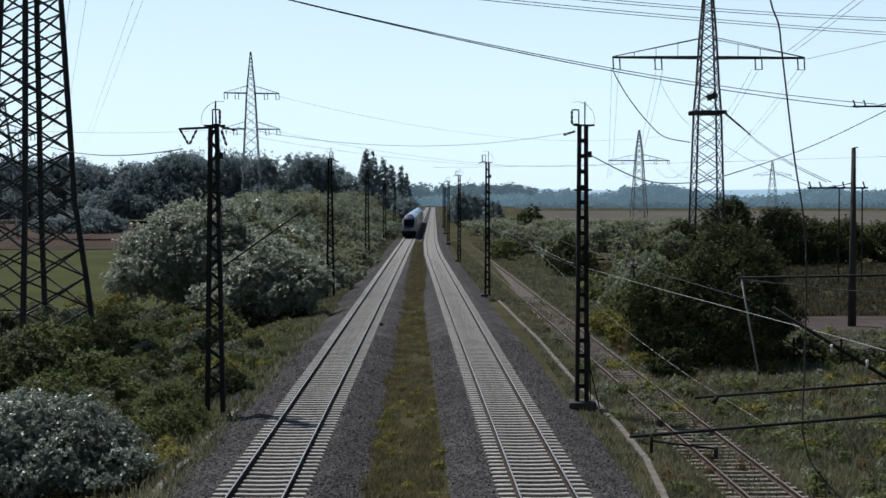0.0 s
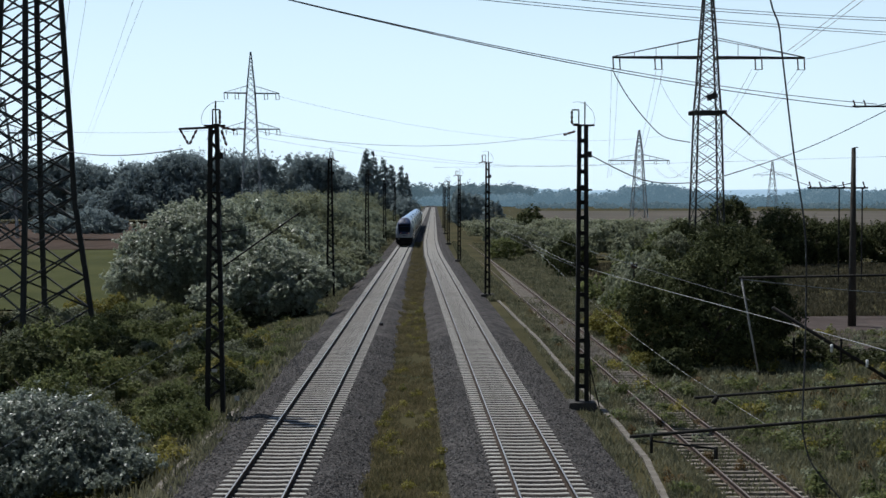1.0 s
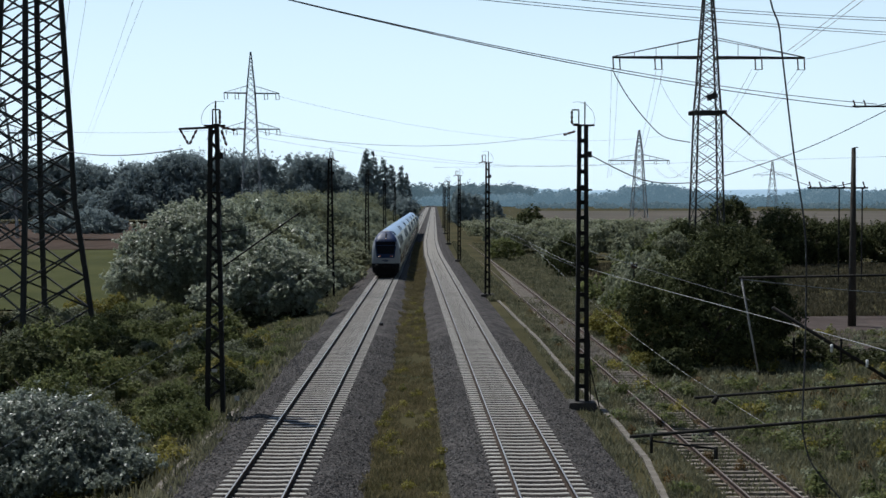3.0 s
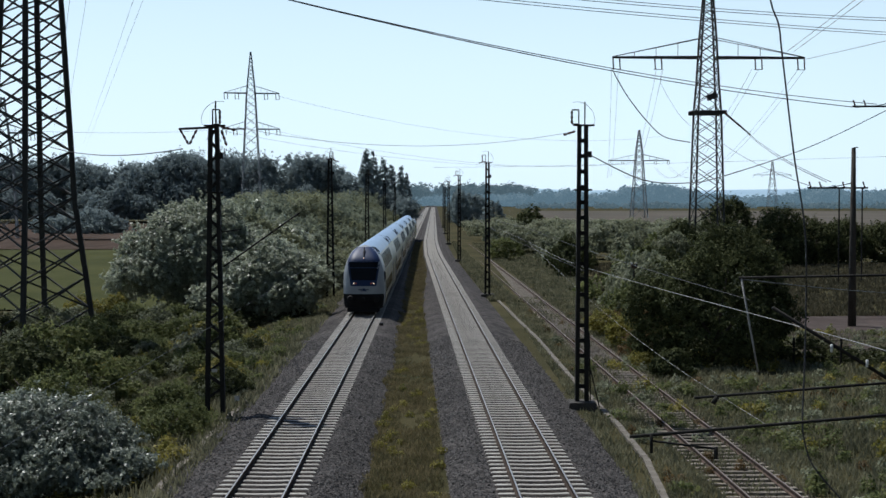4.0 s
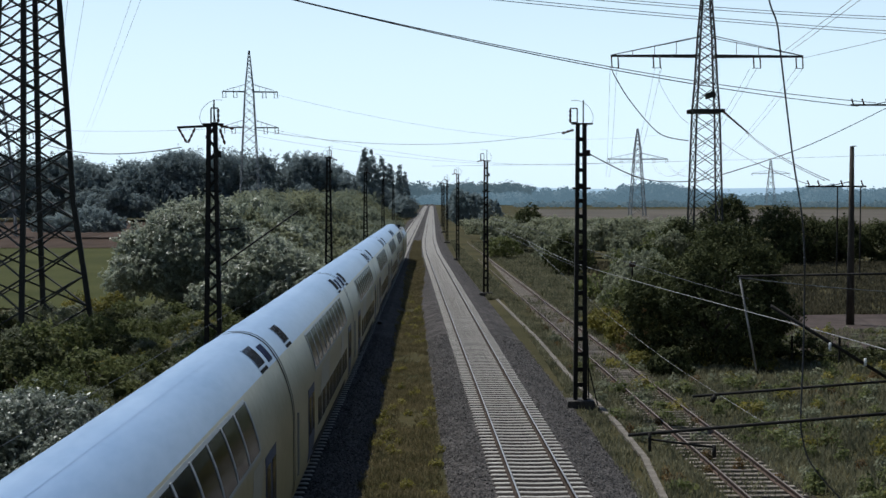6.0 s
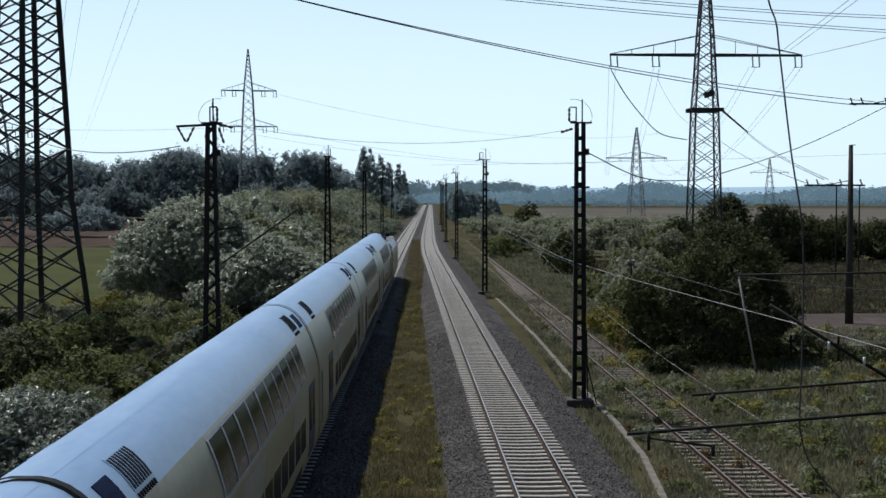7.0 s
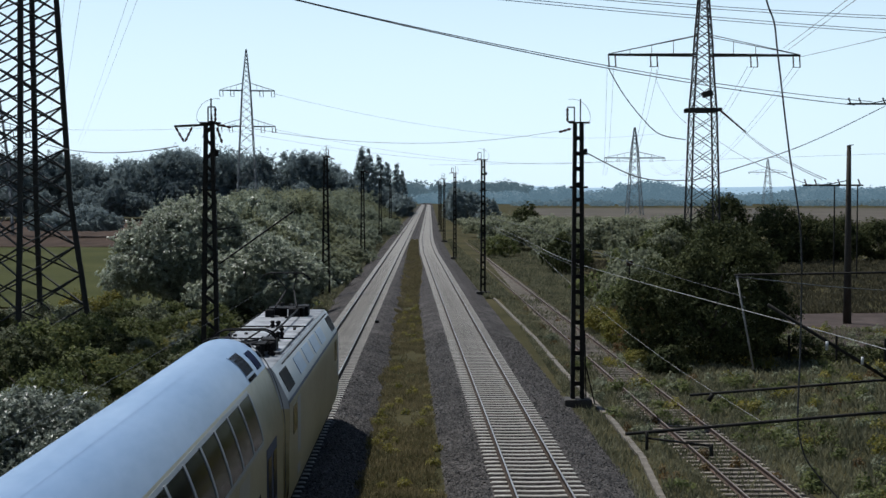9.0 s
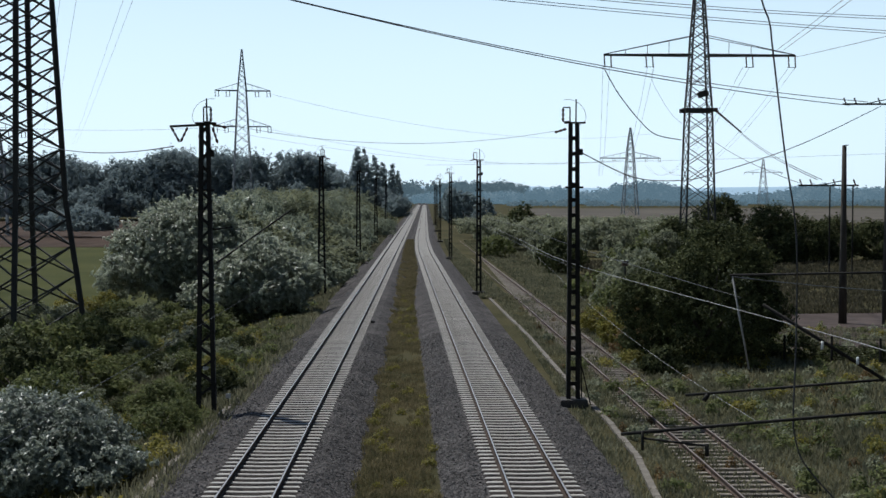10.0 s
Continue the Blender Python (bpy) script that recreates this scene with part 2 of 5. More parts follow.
def tube_mesh(name, pts, radius, material, sides=6):
    """A round bar or wire along points; radius may be a list."""
    pts = [Vector(p) for p in pts]
    rad = radius if isinstance(radius, (list, tuple)) else [radius] * len(pts)
    vs, fs = [], []
    for i, p in enumerate(pts):
        d = (pts[min(i + 1, len(pts) - 1)] - pts[max(i - 1, 0)]).normalized()
        u = d.cross(Vector((0, 0, 1)))
        u = u.normalized() if u.length > 1e-3 else Vector((1, 0, 0))
        w = u.cross(d)
        for k in range(sides):
            a = 2 * math.pi * k / sides
            vs.append(p + (u * math.cos(a) + w * math.sin(a)) * rad[i])
    for i in range(len(pts) - 1):
        for k in range(sides):
            k2 = (k + 1) % sides
            fs.append((i * sides + k, i * sides + k2, (i + 1) * sides + k2, (i + 1) * sides + k))
    fs += [tuple(range(sides))[::-1], tuple(range((len(pts) - 1) * sides, len(pts) * sides))]
    return mesh(name, vs, fs, material, True)


def sagging(a, b, sag, n=24):
    a, b = Vector(a), Vector(b)
    return [a.lerp(b, i / n) - Vector((0, 0, 4 * sag * (i / n) * (1 - i / n))) for i in range(n + 1)]


# ------------------------------------------------------------------ ground
def right_x(y):
    """Centre of the second main track: it closes up to the first with distance."""
    e = 226.0
    return 3.8 - 0.01914 * y if y < e - 25 else (-0.62 if y > e + 60 else 3.8 - 0.01914 * (e - 25) + (-0.62 - 3.8 + 0.01914 * (e - 25)) * math.sin(min(1, (y - e + 25) / 85) * math.pi / 2))


def siding_x(y):
    return 10.6 - 0.019 * y if y < 260 else 5.66


LEFT_X = -4.8
HX = [-3000, -60, -20, -12.5, -9.5, -7.8, 6.0, 8.0, 13.0, 16.0, 30, 3000]
HZ = [-1.5, -1.5, -1.5, -1.4, -0.9, -0.6, -0.6, -0.85, -0.9, -1.0, -1.05, -1.5]


def ground_z(x, y):
    bumps = 0.12 * noise.noise((x * 0.25, y * 0.25, 0)) if (x < -9 or x > 13) and y < 400 else 0
    return float(np.interp(x, HX, HZ)) + bumps


def sheet(name, xs, ys, zf, material):
    vs = [(x, y, zf(x, y)) for y in ys for x in xs]
    w = len(xs)
    fs = [(j * w + i, j * w + i + 1, (j + 1) * w + i + 1, (j + 1) * w + i) for j in range(len(ys) - 1) for i in range(w - 1)]
    return new(name, mesh(name, vs, fs, material, True))


gx = [-3000, -1200, -500, -250, -150, -100, -70] + [x for x in np.arange(-60, 61, 1.0)] + [75, 100, 150, 250, 500, 1200, 3000]
gy = [-300, -120, -60] + [y for y in np.arange(-40, 202, 2.0)] + [215, 230, 250, 280, 320, 370, 430, 500, 700, 1000, 1600, 3000, 4500]
tagged(sheet("ground", gx, gy, ground_z, M_SOIL), "rough grassy ground beside the railway", "ground", kind="structure")


def patch(name, corners, material, label, lift=0.04):
    """A field laid on the ground, corners in order."""
    c = [Vector(p) for p in corners]
    n = 24
    vs, fs = [], []
    for j in range(n + 1):
        for i in range(n + 1):
            p = c[0].lerp(c[1], i / n).lerp(c[3].lerp(c[2], i / n), j / n)
            vs.append((p.x, p.y, ground_z(p.x, p.y) + lift + 0.08))
    for j in range(n):
        for i in range(n):
            k = j * (n + 1) + i
            fs.append((k, k + 1, k + n + 2, k + n + 1))
    return tagged(new(name, mesh(name, vs, fs, material, True)), label, "field", kind="structure")


patch("meadow", [(-150, 120), (-22, 120), (-30, 255), (-160, 255)], M_MEADOW, "mown green meadow below the embankment")
patch("ploughed_field", [(-220, 258), (-28, 258), (-36, 515), (-220, 515)], M_PLOUGH, "brown ploughed field in front of the wood")
patch("stubble_field", [(40, 455), (420, 445), (560, 900), (60, 900)], M_STUBBLE, "pale harvested stubble field beyond the bushes")
patch("gravel_path", [(21, 82), (42, 84), (46, 112), (25, 106)], M_PATH, "reddish gravel yard beside the poles", 0.02)


def swept(name, cx, ys, prof, material, closed=False):
    """A cross-section carried along a track whose centre is cx(y)."""
    vs, fs, w = [], [], len(prof)
    for y in ys:
        for dx, dz in prof:
            vs.append((cx(y) + dx, y, dz))
    for j in range(len(ys) - 1):
        for i in range(w if closed else w - 1):
            i2 = (i + 1) % w
            fs.append((j * w + i, j * w + i2, (j + 1) * w + i2, (j + 1) * w + i))
    return mesh(name, vs, fs, material)


YS = [-40] + list(np.arange(-20, 300, 4.0)) + [330, 380, 450, 550, 700, 900, 1200, 1600]
YS2 = [-40] + list(np.arange(-20, 272, 4.0))


BED = [(-2.9, -0.64), (-2.3, -0.42), (-1.75, -0.21), (-1.3, -0.188), (-0.78, -0.19), (0, -0.195), (0.78, -0.19), (1.3, -0.188), (1.75, -0.21), (2.3, -0.42), (2.9, -0.64)]
BEDL = [(-3.6, -0.75)] + BED[1:]
tagged(new("ballast_bed_1", swept("ballast_bed_1", lambda y: LEFT_X, YS, BEDL, M_BALLAST)), "grey crushed stone ballast under the first track", "ballast", kind="structure")
tagged(new("ballast_bed_2", swept("ballast_bed_2", right_x, YS, [(-2.6, -0.64)] + BED[1:-1] + [(3.3, -0.68)], M_BALLAST)), "grey crushed stone ballast under the second track", "ballast", kind="structure")
tagged(new("ballast_bed_3", swept("ballast_bed_3", siding_x, YS2, [(-1.9, -0.97), (-1.4, -0.86), (0, -0.86), (1.4, -0.86), (1.9, -0.97)], M_OLDBALLAST)), "brown overgrown ballast under the disused siding", "ballast", kind="structure")


# oil and brake dust, plus the rails' shade, darken this inner strip's colour
M_OILSHADE = gravel("oily_shaded_ballast", (0.004, 0.004, 0.004), (0.05, 0.042, 0.036))
INNER = [(-1.29, -0.183), (-0.78, -0.185), (0, -0.19), (0.78, -0.185), (1.29, -0.183)]
tagged(new("ballast_bed_4", swept("ballast_bed_4", lambda y: LEFT_X, YS, INNER, M_OILSHADE)), "oily ballast, darkened for shade, between the sleepers of the first track", "ballast", kind="structure")
tagged(new("ballast_bed_5", swept("ballast_bed_5", right_x, YS, INNER, M_OILSHADE)), "oily ballast, darkened for shade, between the sleepers of the second track", "ballast", kind="structure")

# ------------------------------------------------------------------ tracks
RAIL = [(-0.075, -0.172), (-0.075, -0.155), (-0.012, -0.13), (-0.012, -0.045), (-0.036, -0.035), (-0.036, -0.006),
        (-0.02, 0.0), (0.02, 0.0), (0.036, -0.006), (0.036, -0.035), (0.012, -0.045), (0.012, -0.13), (0.075, -0.155), (0.075, -0.172)]


def rail(parent, cx, side, ys, top, drop, base):
    prof = [(side * 0.7535 + a, b + drop) for a, b in RAIL]
    me = swept("rail", cx, ys, prof, [base, top], True)
    w = len(prof)
    me.polygons.foreach_set("material_index", [1 if i % w == 6 else 0 for i in range(len(me.polygons))])
    return put("rail", me, parent)


def sleeper_mesh(name, length, width, high, mid, material):
    """A concrete sleeper: thick under the rails, waisted in the middle, with chamfered edges."""
    st = [(-length / 2, high * 0.86), (-length / 2 + 0.06, high), (-0.55, high), (-0.25, mid), (0.25, mid), (0.55, high), (length / 2 - 0.06, high), (length / 2, high * 0.86)]
    vs, fs = [], []
    for x, z in st:
        vs += [(x, -width / 2, -0.06), (x, -width / 2 + 0.025, z - 0.02), (x, -width / 2 + 0.045, z), (x, width / 2 - 0.045, z), (x, width / 2 - 0.025, z - 0.02), (x, width / 2, -0.06)]
    for i in range(len(st) - 1):
        for k in range(5):
            fs.append((i * 6 + k, i * 6 + k + 1, i * 6 + k + 7, i * 6 + k + 6))
    fs += [(5, 4, 3, 2, 1, 0), tuple(range(len(vs) - 6, len(vs)))]
    return mesh(name, vs, fs, material)


def joined(parts_at, me0, name):
    """Many copies of one mesh in one mesh."""
    base = np.array([v.co[:] for v in me0.vertices])
    faces = [tuple(p.vertices) for p in me0.polygons]
    vs, fs = [], []
    for m in parts_at:
        k = len(vs)
        a = np.array(m)
        vs += [tuple(v) for v in (base @ a[:3, :3].T + a[:3, 3])]
        fs += [tuple(i + k for i in f) for f in faces]
    return mesh(name, vs, fs, me0.materials[0])


def track(label, cx, drop, ys, sleeper, pitch, y0, y1, y2, top, base):
    t = thing("railway_track", label, "railway track")
    for s in (-1, 1):
        rail(t, cx, s, ys, top, drop, base)
    far = []
    y, k = y0, 0
    while y < y2:
        slope = (cx(y + 0.5) - cx(y - 0.5))
        m = pose(cx(y), y, -0.172 - 0.2 + drop, 0, 0, -math.degrees(math.atan(slope)) + random.uniform(-0.25, 0.25))
        if y < y1:
            put("sleeper", sleeper, t, m)
        else:
            far.append(m)
        y += pitch
    if far:
        tagged(put("sleeper_row", joined(far, sleeper, "sleeper_row"), t), kind="stuff")
    return t


SLEEPER = sleeper_mesh("sleeper", 2.6, 0.205, 0.212, 0.2, M_SLEEPER)
OLDSLEEPER = sleeper_mesh("sleeper", 2.45, 0.26, 0.2, 0.195, M_OLDWOOD)
track("main line track with shiny rails on pale concrete sleepers", lambda y: LEFT_X, 0, YS, SLEEPER, 0.62, -20, 190, 1100, M_RAILTOP, M_RAIL)
track("main line track curving gently on pale concrete sleepers", right_x, 0, YS, SLEEPER, 0.62, -20, 190, 1100, M_RAILTOP, M_RAIL)
track("disused siding with rusty rails and weathered sleepers", siding_x, -0.62, YS2, OLDSLEEPER, 0.66, -20, 120, 270, M_OLDRAILTOP, M_RUST)


# ------------------------------------------------------------------ plants
def leaf_mesh(name, pts, outs, size, material, rng, long=1.5, flat=0.9):
    """Many small folded leaves at pts, each facing roughly along outs."""
    n = len(pts)
    nrm = outs * flat + rng.normal(0, 0.6, (n, 3))
    nrm[:, 2] += 0.25
    nrm /= np.linalg.norm(nrm, axis=1)[:, None] + 1e-9
    t = np.cross(nrm, rng.normal(0, 1, (n, 3)))
    t /= np.linalg.norm(t, axis=1)[:, None] + 1e-9
    b = np.cross(nrm, t)
    s = (size * rng.uniform(0.6, 1.35, n))[:, None]
    a, w = t * s * long * 0.5, b * s * 0.5
    fold = nrm * s * 0.18
    vs = np.empty((n, 4, 3))
    vs[:, 0], vs[:, 1], vs[:, 2], vs[:, 3] = pts - a, pts + w + fold, pts + a, pts - w + fold
    vs = vs.reshape(-1, 3)
    me = bpy.data.meshes.new(name)
    me.vertices.add(4 * n)
    me.vertices.foreach_set("co", vs.ravel())
    me.loops.add(4 * n)
    me.loops.foreach_set("vertex_index", np.arange(4 * n))
    me.polygons.add(n)
    me.polygons.foreach_set("loop_start", np.arange(0, 4 * n, 4))
    me.update(calc_edges=True)
    me.materials.append(material)
    me.validate()
    return me


def crown_points(lobes, size, rng, cover=1.5):
    """Leaves strung along short twigs that leave a heap of rough lobes (centre, radii)."""
    allp, allo = [], []
    per = 12
    for i, (c, r) in enumerate(lobes):
        c, r = np.array(c), np.array(r)
        area = 4 * math.pi * ((r[0] * r[1]) ** 1.6 / 3 + (r[0] * r[2]) ** 1.6 / 3 + (r[1] * r[2]) ** 1.6 / 3) ** (1 / 1.6)
        n = max(4, int(area * cover / (size * size * 0.75) / per))
        d = rng.normal(0, 1, (n, 3))
        d /= np.linalg.norm(d, axis=1)[:, None]
        ph = rng.uniform(0, 6.28, 6)
        ripple = 1 + 0.15 * np.sin(5 * d[:, 0] + ph[0]) * np.sin(6 * d[:, 1] + ph[1]) + 0.11 * np.sin(11 * d[:, 2] + ph[2] + 7 * d[:, 0])
        root = c + d * r * (ripple * rng.uniform(0.6, 0.95, n))[:, None]
        t = d * 0.8 + rng.normal(0, 0.42, (n, 3))
        t[:, 2] += 0.3
        t /= np.linalg.norm(t, axis=1)[:, None]
        reach = np.minimum(size * rng.uniform(3, 10, n), 0.42 * r.min()) * np.where(rng.random(n) < 0.12, 1.7, 1.0)
        u = rng.uniform(0, 1, (n, per))
        p = root[:, None, :] + t[:, None, :] * (reach[:, None] * u)[:, :, None] + rng.normal(0, size * 0.55, (n, per, 3))
        p[:, :, 2] -= (0.25 * reach[:, None] * u * u)
        o = (d / r) / np.linalg.norm(d / r, axis=1)[:, None]
        p, o = p.reshape(-1, 3), np.repeat(o, per, axis=0)
        keep = np.ones(len(p), bool)
        for j, (c2, r2) in enumerate(lobes):
            if j != i:
                keep &= (((p - np.array(c2)) / (np.array(r2) * 0.72)) ** 2).sum(1) > 1
        keep &= p[:, 2] > 0.02
        allp.append(p[keep])
        allo.append(o[keep])
    return np.concatenate(allp), np.concatenate(allo)


def random_lobes(rng, w, d, h, n, low=0.35, small=1.0):
    out = []
    for i in range(n):
        a, q = rng.uniform(0, 6.28), math.sqrt(rng.uniform(0, 1))
        x, y = math.cos(a) * q * w * (0.52 - 0.2 * small), math.sin(a) * q * d * (0.52 - 0.2 * small)
        top = h * (1 - 0.55 * q * q) * rng.uniform(0.82, 1.0)
        rz = top * rng.uniform(0.3, 0.48) * small
        rx = w * rng.uniform(0.2, 0.32) * small
        out.append(((x, y, max(top - rz, h * low * 0.5)), (rx, rx * d / w, rz)))
    out.append(((0, 0, h * 0.4), (w * 0.34, d * 0.34, h * 0.42)))
    return out


def limbs(parent, lobes, h, base=0.12):
    trunk_top = h * 0.45
    put("trunk", tube_mesh("trunk", [(0, 0, -0.15), (0.04 * h, 0.01 * h, trunk_top * 0.5), (0.02 * h, 0, trunk_top)], [base, base * 0.75, base * 0.5], M_BARK, 7), parent)
    for c, r in lobes[:5]:
        c = Vector(c)
        put("limb", tube_mesh("limb", [(0.01 * h, 0, trunk_top * 0.35), Vector((0, 0, trunk_top * 0.6)).lerp(c, 0.5), c + Vector((0, 0, r[2] * 0.4))], [base * 0.5, base * 0.35, base * 0.12], M_BARK, 5), parent)


def plant(name, label, category, seed, w, d, h, n, size, material, at, cover=1.5, group="", low=0.35, lobes=None, small=1.0):
    rng = np.random.default_rng(seed)
    t = thing(name, label, category, group, pose(*at))
    lb = lobes or random_lobes(rng, w, d, h, n, low, small)
    limbs(t, lb, h, 0.02 * h + 0.03)
    p, o = crown_points(lb, size, rng, cover)
    put("crown", leaf_mesh("crown", p, o, size, material, rng, 2.6 if material in (M_WILLOW, M_NEARWILLOW) else 1.6), t)
    return t


def at(x, y, dz=-0.1):
    return (x, y, ground_z(x, y) + dz)


# the large willow and the dark thicket
plant("willow_bush", "large silvery willow bush on the embankment", "bush", 1, 14.6, 10, 10.0, 46, 0.115, M_WILLOW, at(-17.6, 112), 1.3, small=0.62)
plant("willow_bush", "spreading silvery willow bush beside the mast", "bush", 2, 10, 7, 6.6, 30, 0.115, M_WILLOW, at(-12.2, 105), 1.3, small=0.62)
plant("willow_bush", "silvery willow bush close to the bridge", "bush", 3, 6.4, 6.0, 3.7, 40, 0.062, M_NEARWILLOW, at(-12.2, 44.5), 1.1, small=0.6)
core = [((0.9, 0.3, 4.9), (2.5, 2.5, 2.5)), ((-2.0, -0.4, 3.5), (2.1, 2.1, 2.1)), ((-3.0, 0, 1.9), (1.4, 1.6, 1.8)), ((2.5, 0, 3.1), (1.6, 2.0, 2.3)), ((0.2, -1.0, 2.2), (3.3, 2.4, 2.3)), ((1.6, 1.5, 3.0), (2.2, 2.4, 3.0))]
rt = random.Random(8)
for k in range(34):
    (cx0, cy0, cz0), (ra, rb, rc) = core[k % 6]
    a_, e_ = rt.uniform(0, 6.28), rt.uniform(-0.5, 1.4)
    q_ = rt.uniform(0.6, 1.15)
    core.append(((cx0 + ra * 0.8 * math.cos(a_) * math.cos(e_), cy0 + rb * 0.8 * math.sin(a_) * math.cos(e_), max(0.5, cz0 + rc * 0.8 * math.sin(e_))), (q_, q_, q_ * 0.85)))
plant("thicket", "large dark green thicket beside the siding", "bush", 4, 8, 7, 7.7, 40, 0.10, M_DARKLEAF, at(15.0, 77), 1.25, lobes=core)

# copies of a few shrubs along the line
PROTO = {}


def shrub(kind, x, y, w, h, seed, label, group):
    """kind: leaf colour and size class."""
    mats = {"green": M_SHRUB, "dark": M_DARKLEAF, "grey": M_GREYLEAF, "silver": M_WILLOW, "yellow": M_YELLOWLEAF, "red": M_REDLEAF, "far": M_FARSHRUB, "olive": M_FAROLIVE}
    big = 2 if h > 6.5 else 1 if w > 4.8 else 0
    w0, h0, n0 = ((4.0, 3.0, 9), (8.0, 5.0, 14), (8.0, 8.5, 22))[big]
    size = 0.08 if y < 62 else 0.115 if y < 120 and not big else 0.25 if y < 230 else 0.5
    key = (kind, size, big, seed % 3)
    if key not in PROTO:
        PROTO[key] = plant("shrub", label, "bush", 50 + seed % 3 + 7 * len(PROTO), w0, w0, h0, n0, size, mats[kind], (x, y, ground_z(x, y) - 0.1), 0.75, group, small=0.8)
        ob = PROTO[key]
    else:
        ob = copy_thing(PROTO[key], pose(0, 0, 0))
    q = w / w0
    ob.matrix_basis = Matrix.LocRotScale((x, y, ground_z(x, y) - 0.1), Euler((0, 0, seed * 2.1)), (q, q, h / h0))
    tagged(ob, label, "bush", group)
    return ob


rs = random.Random(5)
# dark low shrubs on the near left bank
for k in range(74):
    y = rs.uniform(47, 106)
    x = rs.uniform(-20, -8.8) * (0.9 + y / 500)
    w = rs.uniform(1.5, 3.2)
    if -15 < x < -10.2 and 63 < y < 72:
        continue
    shrub(rs.choice(["green", "grey", "green", "grey", "yellow", "dark", "grey", "green"]), x, y, w, w * rs.uniform(0.5, 0.85), k, "low leafy shrub on the grassy bank", "shrubs on the bank")
for x, y, w, h in [(-17.2, 62, 4.6, 3.6), (-15.2, 58, 4.2, 3.0), (-19.0, 67, 4.7, 3.6), (-15.8, 66, 4.2, 2.8), (-9.6, 52, 2.6, 1.5), (-10.4, 57, 3.2, 1.9), (-21, 80, 5, 3)]:
    shrub("dark" if x < -17 and y < 70 else "green", x, y, w, h, int(w * 10 + y), "dense leafy shrub below the mast", "shrubs on the bank")
for k in range(9):
    shrub("dark", 16.6 + 1.75 * k, 79.6 - 0.95 * k, 2.4, 1.2 + 0.3 * (k % 3), k, "dark scrub along the yard fence", "scrub along the fence")
for k in range(26):
    shrub(rs.choice(["dark", "green", "grey", "green", "yellow", "grey"]), rs.uniform(-30, -13.5), rs.uniform(84, 112), rs.uniform(2.6, 4.4), rs.uniform(1.5, 2.8), k, "low leafy shrub below the willows", "shrubs on the bank")
# shrubs rising along the left of the line into the distance
far_left, far_right = [], []
for k in range(170):
    y = 122 + 330 * (k / 170) ** 1.25
    x = -9.8 - rs.uniform(0, 1) * (0.132 * y - 9.0 if y > 150 else 9.0)
    h = (3.0 + 6.6 * min(1.0, (-9.8 - x) / 9.0)) * rs.uniform(0.82, 1.03) + max(0, y - 250) * 0.006
    if y > 205:
        far_left.append((x, y, rs.uniform(5.5, 8), h))
        continue
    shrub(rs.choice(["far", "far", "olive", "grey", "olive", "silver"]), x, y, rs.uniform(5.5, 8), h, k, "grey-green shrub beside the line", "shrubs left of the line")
# shrubs on the right
for k in range(150):
    y = 92 + 340 * (k / 150) ** 1.3
    x0 = siding_x(y) + 3.2
    x = x0 + rs.uniform(0, 1) ** 1.1 * (16 + y * 0.11)
    h = min(rs.uniform(2.4, 5.0) + min(2.0, (x - x0) * 0.09), (9.0 - 0.0155 * y) * rs.uniform(0.75, 1.03))
    if (x > 20 and y < 182) or (x < x0 + 2.5 and y < 135):
        continue
    if y > 205:
        far_right.append((x, y, rs.uniform(4.5, 7.5), h))
        continue
    shrub(rs.choice(["green", "grey", "dark", "green", "grey"]), x, y, rs.uniform(4.5, 7.5), h, k + 3, "green shrub beyond the siding", "shrubs right of the line")
for x, y, w, h, kind in [(11.6, 80, 2.4, 1.9, "red"), (11.3, 84, 3.0, 2.6, "yellow"), (12.4, 88, 3.4, 3.0, "red"), (11.0, 92, 3.0, 2.2, "yellow"), (13.0, 96, 4.0, 3.6, "green"), (10.9, 75, 1.8, 1.0, "yellow")]:
    shrub(kind, x, y, w, h, int(y), "yellowing shrub beside the thicket", "shrubs right of the line")
for x, y, w, h in [(45, 190, 9, 8.0), (50, 192, 9, 7.7), (55, 195, 8, 7.0), (62, 198, 9, 6.4), (70, 203, 10, 6.0), (42.3, 206, 8, 10.6), (39, 186, 6, 6.6), (32, 188, 5.5, 6.6), (21, 98, 5, 4.4), (11.9, 71, 2.2, 1.6), (8.2, 430, 6, 12.5), (11.2, 442, 7, 12), (14.2, 452, 7, 11.2), (7.0, 474, 5, 12), (17.5, 430, 6, 9.3), (20, 300, 7, 7.6)]:
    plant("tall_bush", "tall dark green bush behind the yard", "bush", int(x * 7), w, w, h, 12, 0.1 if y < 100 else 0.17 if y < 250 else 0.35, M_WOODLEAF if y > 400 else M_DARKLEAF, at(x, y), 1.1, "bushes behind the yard")


